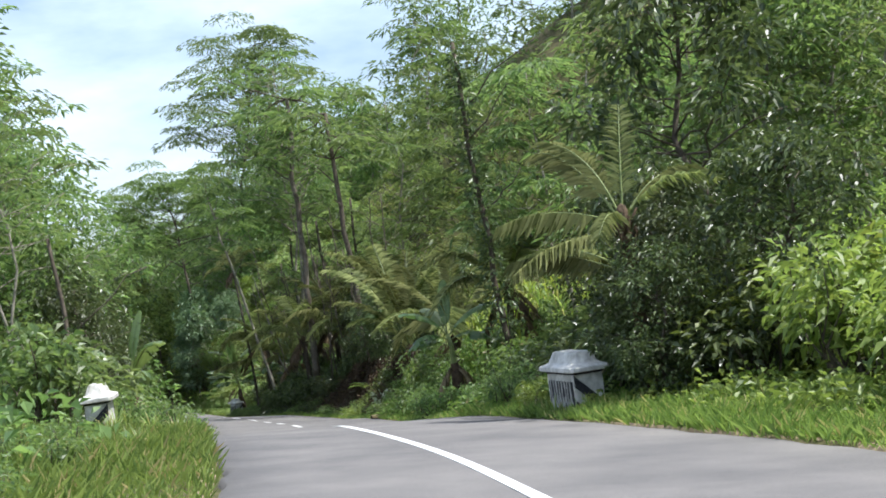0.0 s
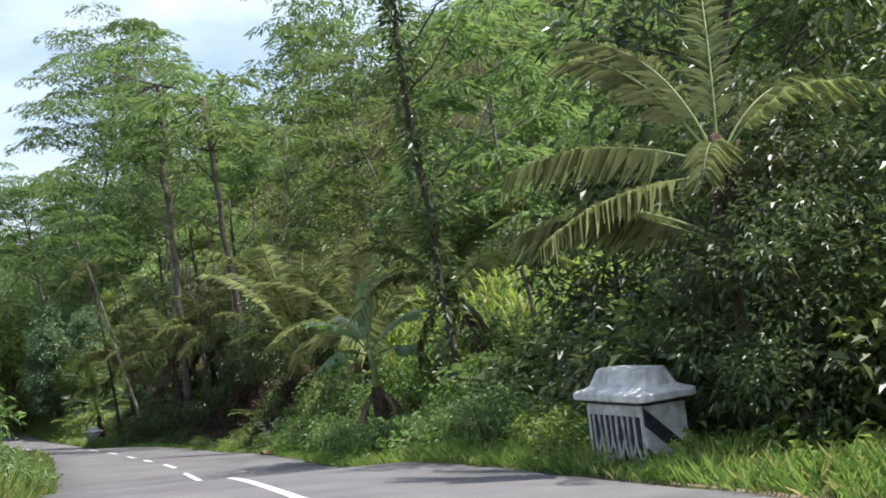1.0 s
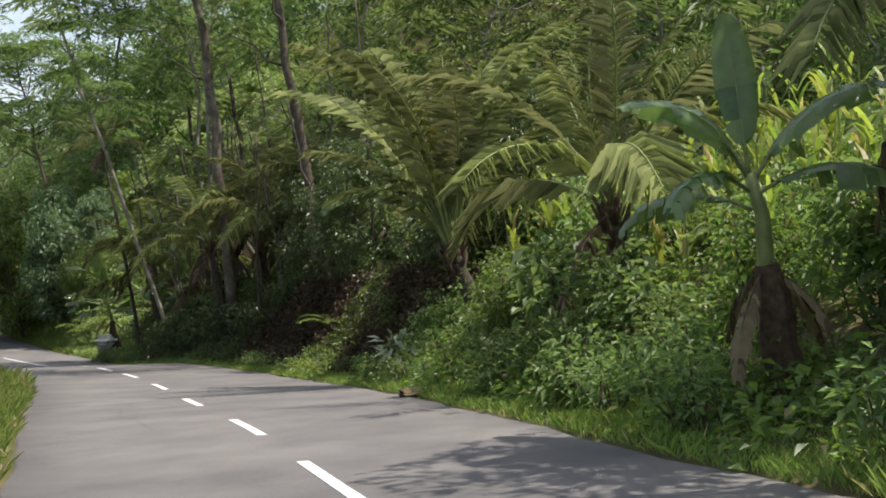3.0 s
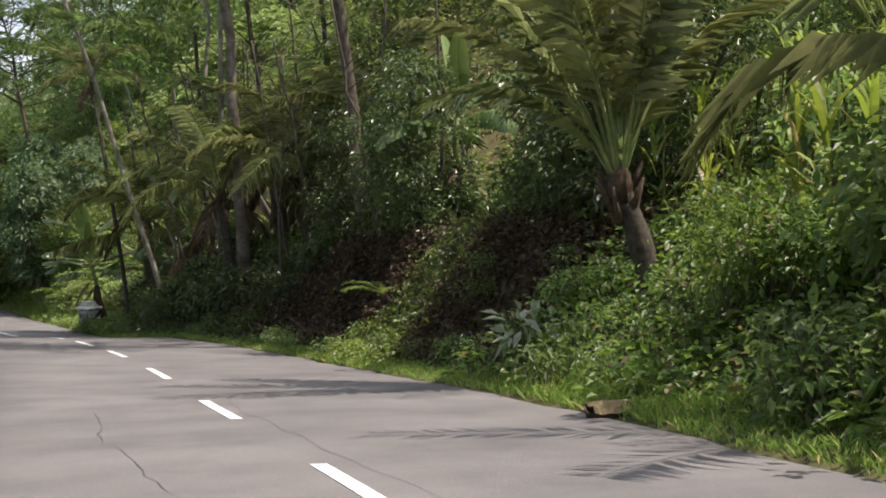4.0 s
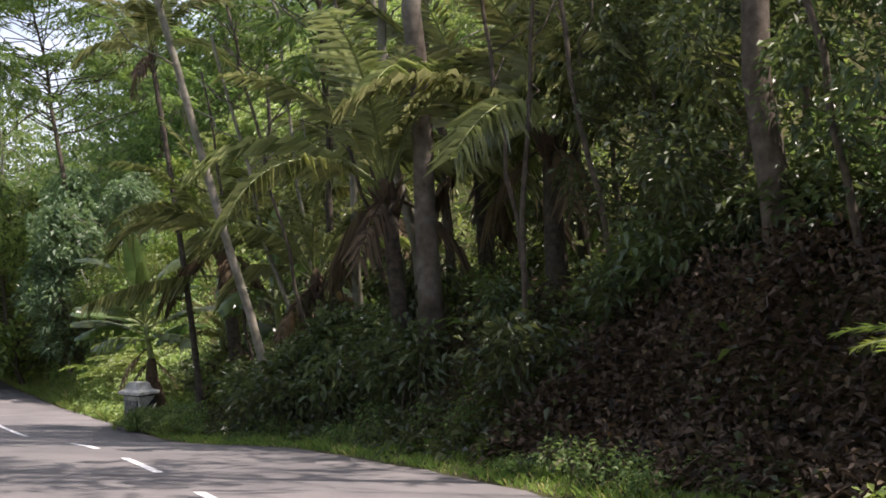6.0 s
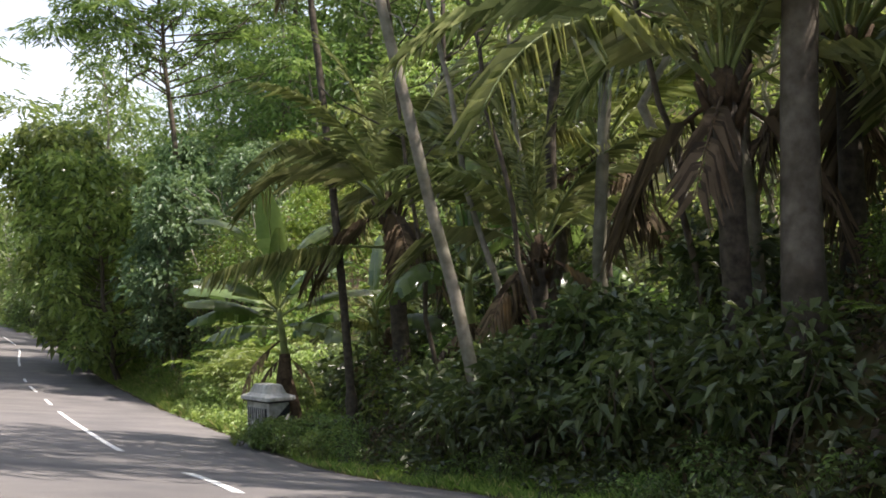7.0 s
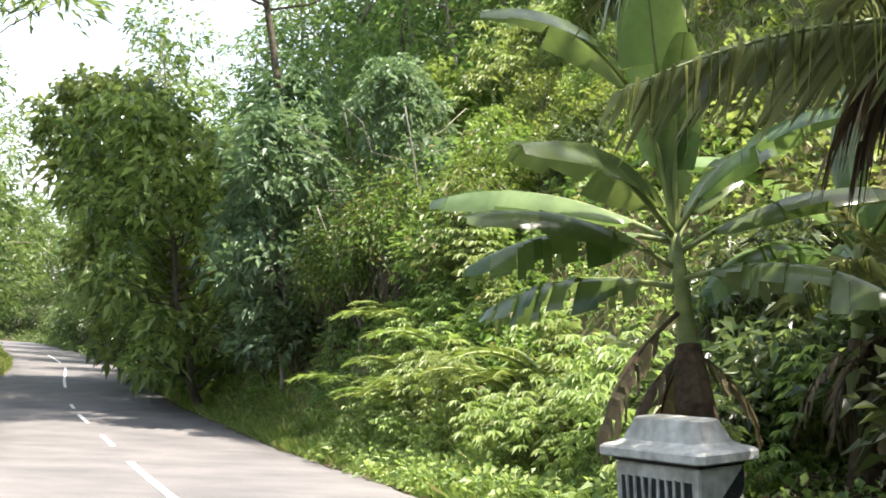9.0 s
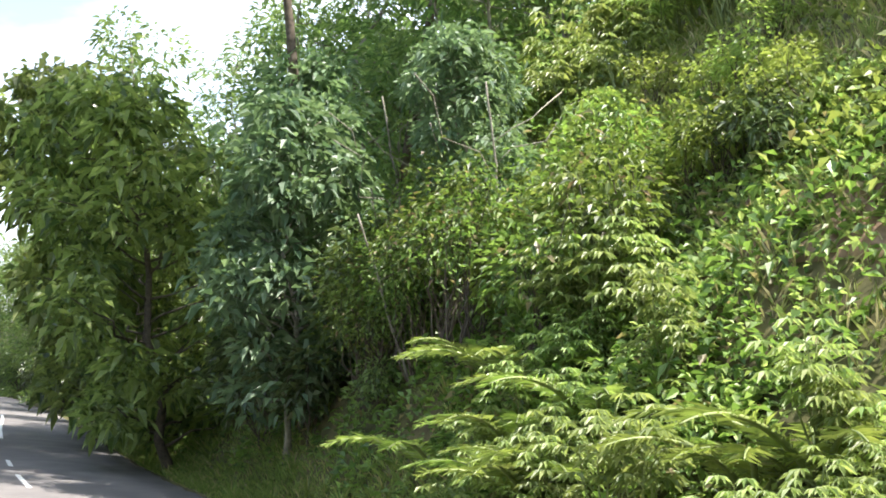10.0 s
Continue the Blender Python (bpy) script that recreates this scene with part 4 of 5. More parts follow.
stand(hill_trees, [(113, 9, 0, 0.75), (119, 9, 60, 0.9), (122, 6.5, 130, 0.85), (116, 13.5, 200, 0.9), (109, 14, 290, 0.7), (128, 11, 20, 1.1)])
stand(broad, [(39, -3.4, 20, 0.65), (45, -4.0, 100, 0.75), (51, -3.2, 190, 0.65), (34, -3.0, 280, 0.5)])
stand(hill_trees, [(36, 24, 0, 0.8), (43, 27, 70, 0.8), (51, 28, 220, 0.8), (60, 27, 30, 0.8), (69, 25, 100, 0.75), (77, 26, 190, 0.8), (33, 29, 260, 0.9)])
stand(mid, [(128, 1.6, 40, 0.9), (138, 1.4, 120, 1.0), (149, 1.5, 200, 1.1), (162, 1.5, 290, 1.1), (175, 1.2, 20, 1.1), (107, -2.6, 0, 1.25), (115, -2.3, 80, 1.3), (123, -2.6, 170, 1.35), (134, -2.2, 250, 1.4), (148, -2.0, 330, 1.4)])
stand([spray], [(66.5, 2.4, 0, 1.3), (25.5, -3.4, 60, 0.58), (28.5, -4.4, 250, 0.66), (31.5, -4.6, 40, 0.85), (37, -6.5, 200, 0.75), (71, 3.2, 120, 1.35), (70, -7, 10, 1.0)])
stand(blue, [(98.5, 1.2, 0, 0.7), (95.8, 3.4, 100, 0.44), (101.5, 2.4, 140, 0.68), (98.0, 4.2, 40, 0.42)])

stand(far_mid, [(108, 9, 0, 0.65), (111, 12, 60, 0.75), (114, 8.5, 120, 0.7), (117, 12, 200, 0.8), (121, 9, 280, 0.8), (106, 14, 330, 0.6), (112, 16, 30, 0.75), (125, 13, 90, 0.85)])
stand(hill_trees, [(140, 4, 0, 1.15), (146, 9, 80, 1.2), (152, 3.5, 150, 1.15), (158, 8, 220, 1.2), (150, 15, 290, 1.2), (142, -5, 30, 1.15), (152, -6, 100, 1.25), (163, -5, 170, 1.25), (170, 4, 60, 1.2)])

rng = np.random.default_rng(77)
for y in np.arange(20, 250, 5.6):
    for d in np.arange(12, 40, 6.4):
        yy, dd = float(y + rng.normal() * 1.6), float(d + rng.normal() * 1.8)
        if (76 < yy < 128 and dd < 20) or (yy < 80 and dd < 19) or rng.random() < 0.52:
            continue
        stand(far_feather if rng.random() < 0.55 else far_mid, [(yy, dd, rng.random() * 360, rng.uniform(0.8, 1.2))])
# trees past the bend, beside and beyond the end of the view along the road
for i in range(38):
    yy, dd = float(rng.uniform(128, 270)), float(rng.uniform(1.5, 16))
    stand(far_mid if i % 3 else far_feather, [(yy, dd, rng.random() * 360, rng.uniform(0.7, 1.0) * min(1.5, yy / 150))])
# tall trees on the hill that close the view past the bend
for i in range(28):
    yy, dd = float(rng.uniform(110, 175)), float(rng.uniform(13, 36))
    if beside(yy, dd) > -13.3 - 0.15 * (yy - 64.5):
        stand(hill_trees, [(yy, dd, rng.random() * 360, rng.uniform(0.9, 1.3))])
# left of the road
for i in range(17):
    yy, dd = float(rng.uniform(24, 75)), -float(rng.uniform(2.8, 12))
    stand(broad if i % 3 else mid, [(yy, dd, rng.random() * 360, rng.uniform(0.5, 0.8))])
for i in range(58):
    yy, dd = float(rng.uniform(45, 240)), -float(rng.uniform(4.0, 45))
    stand(far_feather if i % 2 else far_mid, [(yy, dd, rng.random() * 360, rng.uniform(0.7, 1.15))])
# feathery trees whose sprays hang into the sky on the left
stand(feather, [(33, -8.0, 200, 0.8), (46, -7, 100, 0.9), (60, -6.0, 10, 1.1)])


def build_trunk(x, y, height, radius, tip, mat, label, seed, twigs=4, tufts=0):
    """A tall trunk with a few bare limbs and, where it has any, tufts of feathery leaves at its top."""
    rg = np.random.default_rng(seed)
    tree = new("bare_tree")
    tree.matrix_basis = pose(x, y, float(ground(x, y)))
    path = bent((0, 0, -0.3), (tip[0], tip[1], height), rg, 12, 0.006)
    part("trunk", mesh_from("trunk", *tube(path, np.linspace(radius, radius * 0.6, 12) * np.r_[1.35, 1.1, np.ones(10)], 10), [mat], smooth_faces=True), tree)
    for i in range(twigs):
        a = path[6 + i % 5]
        an, ln = rg.random() * 6.3, rg.uniform(0.8, 2.0)
        part("limb", mesh_from("limb", *tube(bent(a, a + [np.cos(an) * ln, np.sin(an) * ln, ln * 0.7], rg, 5, 0.06), np.linspace(radius * 0.3, 0.012, 5), 5), [mat], smooth_faces=True), tree)
    if tufts:
        ends = [path[-1 - i % 3] + rg.normal(size=3) * [1.5, 1.5, 0.7] for i in range(tufts)]
        for i, c in enumerate(ends):
            part("limb", mesh_from("limb", *tube(bent(path[-1 - i % 3], c, rg, 4, 0.06), np.linspace(radius * 0.3, 0.012, 4), 4), [mat], smooth_faces=True), tree)
        part("crown", mesh_from("crown", *join(*[feather_leaves(rg, c, rg.uniform(0.8, 1.4), 80, 0.45, 0.3) for c in ends]), [LEAF_FEATHER]), tree)
    return tagged(tree, label, "tree", "bare trunks", "thing")


build_trunk(-6.76, 64.95, 15, 0.175, (0.2, 0.3), BROWN_BARK, "thick mottled straight tree trunk on the bank", 1, 4, 16)
build_trunk(-9.37, 69.25, 12, 0.085, (-2.8, 0.3), BARK, "thin pale trunk leaning over the undergrowth", 2, 4, 9)
build_trunk(-8.59, 72.61, 9, 0.1, (0.2, 0.1), PALM_BARK, "thin straight brown trunk among palms", 3)
build_trunk(-6.11, 70.36, 9, 0.11, (-0.4, 0.1), PALM_BARK, "slender brown trunk among palms", 4)
build_trunk(-9.00, 71.01, 7, 0.05, (-1.5, 0.3), BARK, "thin pale leaning pole-like trunk", 5)
creeper_tree = build_trunk(2.75, 29.49, 8.5, 0.085, (-0.45, 0.1), DARK_BARK, "dark upright trunk wrapped in creepers", 6)
vine_rng = np.random.default_rng(66)
vine = [clump_leaves(vine_rng, (-0.05 * z, 0.0, z), vine_rng.uniform(0.22, 0.5), 80, 0.17) for z in np.arange(0.3, 8.4, 0.35)]
part("creeper", mesh_from("creeper", *join(*vine), [LEAF_DARK]), creeper_tree, "leafy creeper round the trunk")
build_trunk(-5.92, 25.53, 4.2, 0.06, (-0.5, 0.0), DARK_BARK, "thin dark dead stem leaning behind the verge", 7, 1)
build_trunk(-3.48, 58.51, 12, 0.15, (-0.5, 0.2), DARK_BARK, "mottled dark trunk rising from the dark bushes", 8, 4, 13)
build_trunk(-4.23, 66.72, 9, 0.1, (0.1, 0.2), PALM_BARK, "greenish slim trunk behind the pale trunk", 9)
build_trunk(-10.56, 80.22, 8, 0.08, (0.3, 0.0), PALM_BARK, "slim dark trunk behind the banana", 10)
for k, (y, d, tx) in enumerate(((61.5, 2.6, -0.8), (63.2, 2.4, -0.5), (66.8, 2.2, -1.1), (67.4, 2.8, 0.3), (69.8, 2.0, -1.3), (71.6, 2.6, -0.4), (59.3, 3.2, 0.5), (64.6, 3.6, -0.3), (57.2, 2.4, -0.7), (62.4, 1.8, 0.6), (65.7, 1.9, -0.9), (68.6, 3.2, 0.4), (72.8, 1.8, -0.8), (55.5, 3.0, 0.3))):
    build_trunk(beside(y, d), y, 5.5 + 0.4 * (k % 8), 0.04, (tx, 0.2), BARK if k == 5 else DARK_BARK, "thin bare stem of a young tree", 20 + k, 5)

roadside = build_tree("young_tree", "young roadside tree with drooping bright green leaves", 190, 4.6, 1.5, LEAF_LIGHT, BARK, 26, 60, 0.32, 0.05, 0.3, clump_r=0.6, aspect=0.4, droop=0.6)
stand([roadside], [(95.5, 3.2, 30, 0.4), (94.2, 4.6, 190, 0.4), (99.0, 4.4, 260, 0.5), (101.5, 5.6, 60, 0.55), (93.2, 2.9, 140, 0.3), (104, 7.0, 10, 0.7)])
stand([roadside], [(86.5, -1.3, 0, 1.0), (90.5, -2.2, 140, 1.1), (96, -1.6, 250, 0.95)])


# ---- shrubs, ferns, maize, cassava ----
def scatter(kind_list, count, y0, y1, d0, d1, s0, s1, seed, skip=None):
    """Stand copies of some plants at random in a strip beside the road."""
    rg = np.random.default_rng(seed)
    for i in range(count):
        y, d = float(rg.uniform(y0, y1)), float(rg.uniform(d0, d1))
        if skip and skip(y, d):
            continue
        stand([kind_list[int(rg.integers(len(kind_list)))]], [(y, d, rg.random() * 360, rg.uniform(s0, s1))])


def bare_face(y, d):
    return float(recess(y)) > 0.5 and 0.7 < d < 2.6


def bare_or_spur(y, d):
    return bare_face(y, d) or (51.2 < y < 54.6 and d < 4.2)


def near_post(y, d):
    return (16.6 < y < 21.5 and abs(d) < 1.6) or (74.5 < y < 79 and d < 1.3) or (32 < y < 33.5 and 0.8 < d < 2.0)


def build_cassava(seed, height=1.5):
    rg = np.random.default_rng(seed)
    plant = new("cassava_plant")
    pieces, leaves = [], []
    for i in range(6):
        an, out = rg.random() * 6.3, rg.uniform(0.1, 0.55)
        tip = np.array([np.cos(an) * out, np.sin(an) * out, height * rg.uniform(0.6, 1.0)])
        pieces.append(tube(bent((0, 0, -0.15), tip, rg, 5, 0.04), np.linspace(0.02, 0.008, 5), 4))
        for j in range(10):
            a2 = rg.random() * 6.3
            ln = rg.uniform(0.12, 0.4)
            hub = tip * [1, 1, 1 - 0.35 * j / 10] + [np.cos(a2) * ln, np.sin(a2) * ln, rg.uniform(-0.02, 0.18)]
            pieces.append(tube(np.array([tip * [1, 1, 1 - 0.35 * j / 10], hub]), [0.004, 0.003], 3))
            n = 7
            sp = a2 + (np.arange(n) - 3) * 0.62
            al = np.stack([np.cos(sp), np.sin(sp), np.full(n, -0.25)], 1) + rg.normal(size=(n, 3)) * 0.08
            L = rg.uniform(0.13, 0.22) * (1.15 - 0.13 * np.abs(np.arange(n) - 3))
            leaves.append(blades(np.repeat(hub[None], n, 0), al, np.cross(al, [0, 0, 1.0]), L, L * 0.3, 0.3, 0.55))
    part("branchwork", mesh_from("branchwork", *join(*pieces), [STEM]), plant)
    part("foliage", mesh_from("foliage", *join(*leaves), [LEAF_CASSAVA]), plant)
    return tagged(plant, "cassava plant with finger-shaped light green leaves", "cassava", "cassava plants", "thing")


def build_fern(seed, size=1.0):
    rg = np.random.default_rng(seed)
    plant = new("fern")
    for i in range(9):
        s = size * rg.uniform(0.8, 1.15)
        leafy_part("frond", FERNS[i % 3], plant, Euler((radians(rg.normal() * 8), 0, i * 2.4)).to_matrix().to_4x4() @ Matrix.Diagonal((s, s, s, 1)))
    return tagged(plant, "bright green fern with arching fronds", "fern", "ferns", "thing")


def ribbons(rg, base, count, length, width, spread=0.7):
    """Long arching blades from one base."""
    vs, fs, n0 = [], [], 0
    for i in range(count):
        an = rg.random() * 6.3
        up = rg.uniform(0.7, 1.35)
        L = length * rg.uniform(0.6, 1.15)
        t = np.linspace(0, 1, 5)
        ang = up - (1.1 + rg.random() * 0.9) * t**1.5
        r = np.r_[0, np.cumsum(np.cos(ang[:-1]) * L / 4)] * spread
        z = np.r_[0, np.cumsum(np.sin(ang[:-1]) * L / 4)]
        c = base + np.stack([np.cos(an) * r, np.sin(an) * r, z], 1)
        w = width * np.array([0.6, 1.0, 0.9, 0.6, 0.05])[:, None] / 2
        s = np.array([-np.sin(an), np.cos(an), 0.0])
        v = np.concatenate([c - s * w, c + s * w])
        f = [[j, j + 1, j + 6] for j in range(4)] + [[j, j + 6, j + 5] for j in range(4)]
        vs.append(v), fs.append(np.array(f) + n0)
        n0 += 10
    return np.concatenate(vs), np.concatenate(fs)


def build_maize(seed):
    rg = np.random.default_rng(seed)
    plant = new("maize_plant")
    part("stalk", mesh_from("stalk", *tube(bent((0, 0, -0.1), (rg.normal() * 0.08, rg.normal() * 0.08, 1.5), rg, 5, 0.01), np.linspace(0.016, 0.008, 5), 5), [STEM]), plant)
    part("foliage", mesh_from("foliage", *join(*[ribbons(rg, np.array([0, 0, 0.25 + 0.16 * k]), 2, 0.75, 0.06) for k in range(8)]), [MAIZE]), plant)
    return tagged(plant, "yellow-green maize plant with long arching blades", "maize", "maize on the slope", "thing")


def build_tussock(seed, length=0.9, count=46):
    rg = np.random.default_rng(seed)
    ob = new("grass_tussock", mesh_from("grass_tussock", *ribbons(rg, np.zeros(3), count, length, 0.022), [GRASS]))
    return tagged(ob, "tall tussock of arching green grass", "grass", "grass tussocks", "thing")


FERNS = [frond_mesh(80 + j, 1.25, 0.9, 1.3, LEAF_LIGHT, 0.26, 30, 0.2) for j in range(3)]
weeds = [build_shrub("weed_bush", "bright green leafy weed bush at the roadside", 200 + i, 1.0, 0.6, LEAF_LIGHT, 420, 0.13, 8) for i in range(3)]
bushes = [build_shrub("bush", "green bush on the bank", 210 + i, 1.6, 0.95, LEAF_MID, 430, 0.195, 9) for i in range(3)]
# the dark leaf colour partly paints the shade these bushes stand in
dark_bushes = [build_shrub("dark_bush", "dark-leaved bush on the bank, shade put into its colour", 220 + i, 1.5, 0.95, LEAF_DARK, 460, 0.21, 9) for i in range(3)]
light_bushes = [build_shrub("light_bush", "sunlit yellow-green bush with small leaves", 230 + i, 1.9, 1.1, LEAF_LIGHT, 560, 0.18, 10) for i in range(3)]
creeper_bushes = [build_shrub("creeper_bush", "bush overgrown with mixed green and brown creepers", 240 + i, 2.2, 1.1, CREEPER, 760, 0.15, 10) for i in range(3)]
mound_bushes = [build_shrub("creeper_bush", "tall bush column smothered by green and brown creepers", 245 + i, 3.4, 1.5, CREEPER, 1500, 0.13, 14) for i in range(2)]
low_weeds = [build_shrub("low_weed", "small-leaved green weed at the foot of the bank", 248 + i, 0.9, 0.6, LEAF_MID, 300, 0.12, 8) for i in range(2)]
cassava = [build_cassava(250 + i, 1.3 + 0.25 * i) for i in range(3)]
ferns = [build_fern(260 + i) for i in range(2)]
maize = [build_maize(270 + i) for i in range(3)]
tussocks = [build_tussock(280 + i) for i in range(3)]
pale = build_shrub("pale_shrub", "young shrub with broad pale glossy leaves at the road edge", 290, 1.15, 0.5, LEAF_PALE, 46, 0.27, 6, 0.42, 0.15)
stand([pale], [(45.2, 0.75, 0, 0.85)])

# right of the road, from the start to the far hill
scatter(light_bushes, 34, 2, 17, 1.7, 5.0, 0.8, 1.35, 1)
scatter(bushes, 22, 4, 18, 4.0, 9.0, 1.1, 1.7, 2)
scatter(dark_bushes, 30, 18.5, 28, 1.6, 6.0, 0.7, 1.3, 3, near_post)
scatter(low_weeds, 60, 20.5, 40, 0.55, 2.2, 0.5, 1.0, 4, near_post)
scatter(bushes, 34, 24, 44, 1.2, 5.0, 0.6, 1.1, 5, near_post)
scatter(creeper_bushes, 20, 25, 44, 1.4, 5.0, 0.4, 0.75, 6, near_post)
scatter(maize, 70, 31, 43, 2.6, 8.0, 0.9, 1.3, 7)
scatter(maize, 40, 43, 52, 3.0, 8.0, 0.9, 1.3, 8)
scatter(low_weeds, 26, 40, 50, 0.4, 2.0, 0.35, 0.8, 9)
scatter(low_weeds, 46, 50, 75, 0.25, 1.1, 0.3, 0.6, 91)
scatter(low_weeds, 26, 74.0, 76.7, 0.05, 0.9, 0.5, 0.75, 92)
scatter(low_weeds, 14, 75.3, 76.5, 0.0, 0.3, 0.55, 0.75, 95)
scatter(weeds, 10, 74.2, 76.4, 0.1, 0.9, 0.35, 0.55, 93)
scatter(tussocks, 20, 74.8, 76.7, 0.0, 0.6, 0.55, 0.85, 94)
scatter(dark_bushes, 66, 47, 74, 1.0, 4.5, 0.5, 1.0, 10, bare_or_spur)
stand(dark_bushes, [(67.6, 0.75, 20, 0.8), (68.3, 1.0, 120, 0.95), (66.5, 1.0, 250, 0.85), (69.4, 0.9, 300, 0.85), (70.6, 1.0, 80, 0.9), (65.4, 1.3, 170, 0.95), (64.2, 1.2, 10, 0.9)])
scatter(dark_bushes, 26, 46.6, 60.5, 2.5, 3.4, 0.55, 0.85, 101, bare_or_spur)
scatter(creeper_bushes, 26, 47, 76, 1.4, 5.0, 0.35, 0.7, 11, bare_or_spur)
scatter(bushes, 40, 50, 80, 3.0, 9.0, 0.7, 1.2, 12)
scatter(ferns, 14, 55, 76, 0.9, 3.0, 0.5, 0.9, 13, near_post)
scatter(cassava, 46, 78.5, 90, 0.9, 2.8, 0.5, 0.9, 14)
scatter(dark_bushes, 18, 76.5, 84, 2.4, 7.0, 0.6, 1.1, 141)
scatter(dark_bushes, 12, 76.8, 81, 1.7, 4.2, 0.8, 1.2, 142)
scatter(dark_bushes, 22, 122, 180, 0.6, 2.6, 1.4, 2.2, 143)
scatter(cassava, 80, 86, 104, 7.4, 12.5, 1.1, 1.6, 15)
scatter(cassava, 7, 89.5, 92.5, 2.2, 3.4, 0.8, 1.1, 152)
scatter(ferns, 7, 94, 100, 1.6, 4.2, 0.6, 0.9, 153)
scatter(tussocks, 14, 93, 100, 1.2, 4.8, 0.7, 1.1, 154)
scatter(dark_bushes, 6, 90, 94.5, 3.0, 5.0, 0.6, 0.9, 151)
scatter(light_bushes, 10, 90, 95, 3.4, 6.5, 0.5, 0.8, 155)
scatter(ferns, 11, 85, 93, 1.2, 2.4, 0.9, 1.4, 16)
scatter(tussocks, 60, 76, 100, 0.3, 2.2, 0.5, 1.0, 17, near_post)
scatter(tussocks, 70, 86, 100, 3.4, 7.4, 0.4, 0.7, 18)
scatter(creeper_bushes, 26, 90, 104, 2.3, 4.2, 0.6, 1.1, 19)
scatter(mound_bushes, 8, 91.0, 96.5, 1.8, 3.0, 0.7, 1.0, 191)
scatter(dark_bushes, 16, 97, 108, 1.3, 2.8, 0.9, 1.5, 192)
scatter(bushes, 26, 94, 112, 1.5, 4.6, 0.4, 0.8, 20)
scatter(bushes, 16, 106, 116, 5.0, 10, 0.7, 1.2, 201)
scatter(light_bushes, 14, 93, 104, 4.5, 7.5, 0.35, 0.6, 211)
scatter(dark_bushes, 24, 100, 125, 1.2, 3.2, 0.8, 1.3, 22)
scatter(bushes, 30, 110, 150, 0.8, 8.0, 1.0, 1.8, 23)
scatter(tussocks, 60, 3, 30, 0.5, 2.0, 0.35, 0.7, 24, near_post)
scatter(bushes, 44, 165, 270, 0.6, 7.0, 1.6, 2.8, 231)
scatter(dark_bushes, 24, 165, 270, 0.6, 4.0, 1.6, 2.6, 232)
scatter(bushes, 24, 180, 270, -7.0, -0.8, 1.6, 2.6, 233)
# left of the road
scatter(low_weeds, 40, 5, 19, -4.5, -1.2, 0.3, 0.6, 30, near_post)
scatter(low_weeds, 16, 20.5, 26, -4.5, -1.6, 0.8, 1.3, 301, near_post)
scatter(bushes, 36, 20, 60, -6.5, -2.0, 0.8, 1.5, 31, near_post)
scatter(bushes, 60, 22, 110, -9.0, -2.2, 1.0, 1.8, 32)
scatter(low_weeds, 34, 19.5, 30, -1.6, -0.25, 0.6, 0.9, 321, near_post)
scatter(tussocks, 26, 17, 30, -1.4, -0.2, 0.6, 0.9, 322)
scatter(tussocks, 40, 4, 60, -2.2, -0.5, 0.4, 0.8, 33, near_post)
scatter(bushes, 40, 90, 190, -8.0, -1.6, 1.0, 1.8, 34)

# ---- low cover that nobody could count ----
def cover(name, label, mat, seed, y0, y1, d0, d1, mounds, per, size, r0=0.3, r1=0.8, tall=0.6, category="undergrowth", bare=0.0):
    """Low mounds of leaves that hide the soil."""
    rg = np.random.default_rng(seed)
    y = rg.uniform(y0, y1, mounds)
    d = d0 + (d1 - d0) * rg.random(mounds) ** 1.3
    keep = (recess(y) * (d < 2.7) * (d > 0) <= 1 - bare) | (rg.random(mounds) > bare)
    y, d = y[keep], d[keep]
    mounds = len(y)
    w = np.where(d >= 0, spline(ROAD_Y, ROAD_R, y), -spline(ROAD_Y, ROAD_L, y))
    x = road_x(y) + (w + d) / lean_of(y)
    r = rg.uniform(r0, r1, mounds)
    n = mounds * per
    v = unit(rg.normal(size=(n, 3)))
    v[:, 2] = np.abs(v[:, 2])
    R = np.repeat(r, per)
    px, py = np.repeat(x, per) + v[:, 0] * R, np.repeat(y, per) + v[:, 1] * R
    pz = ground(px, py) + v[:, 2] * R * tall * rg.uniform(0.4, 1.1, n)
    along = v * [1, 1, 0.5] + rg.normal(size=(n, 3)) * 0.5
    side = np.cross(along, [0, 0, 1.0]) + rg.normal(size=(n, 3)) * 0.35
    L = size * rg.uniform(0.6, 1.4, n)
    ob = new(name, mesh_from(name, *blades(np.stack([px, py, pz], 1), along, side, L, L * 0.5, 0.3), [mat]))
    return tagged(ob, label, category, kind="stuff")


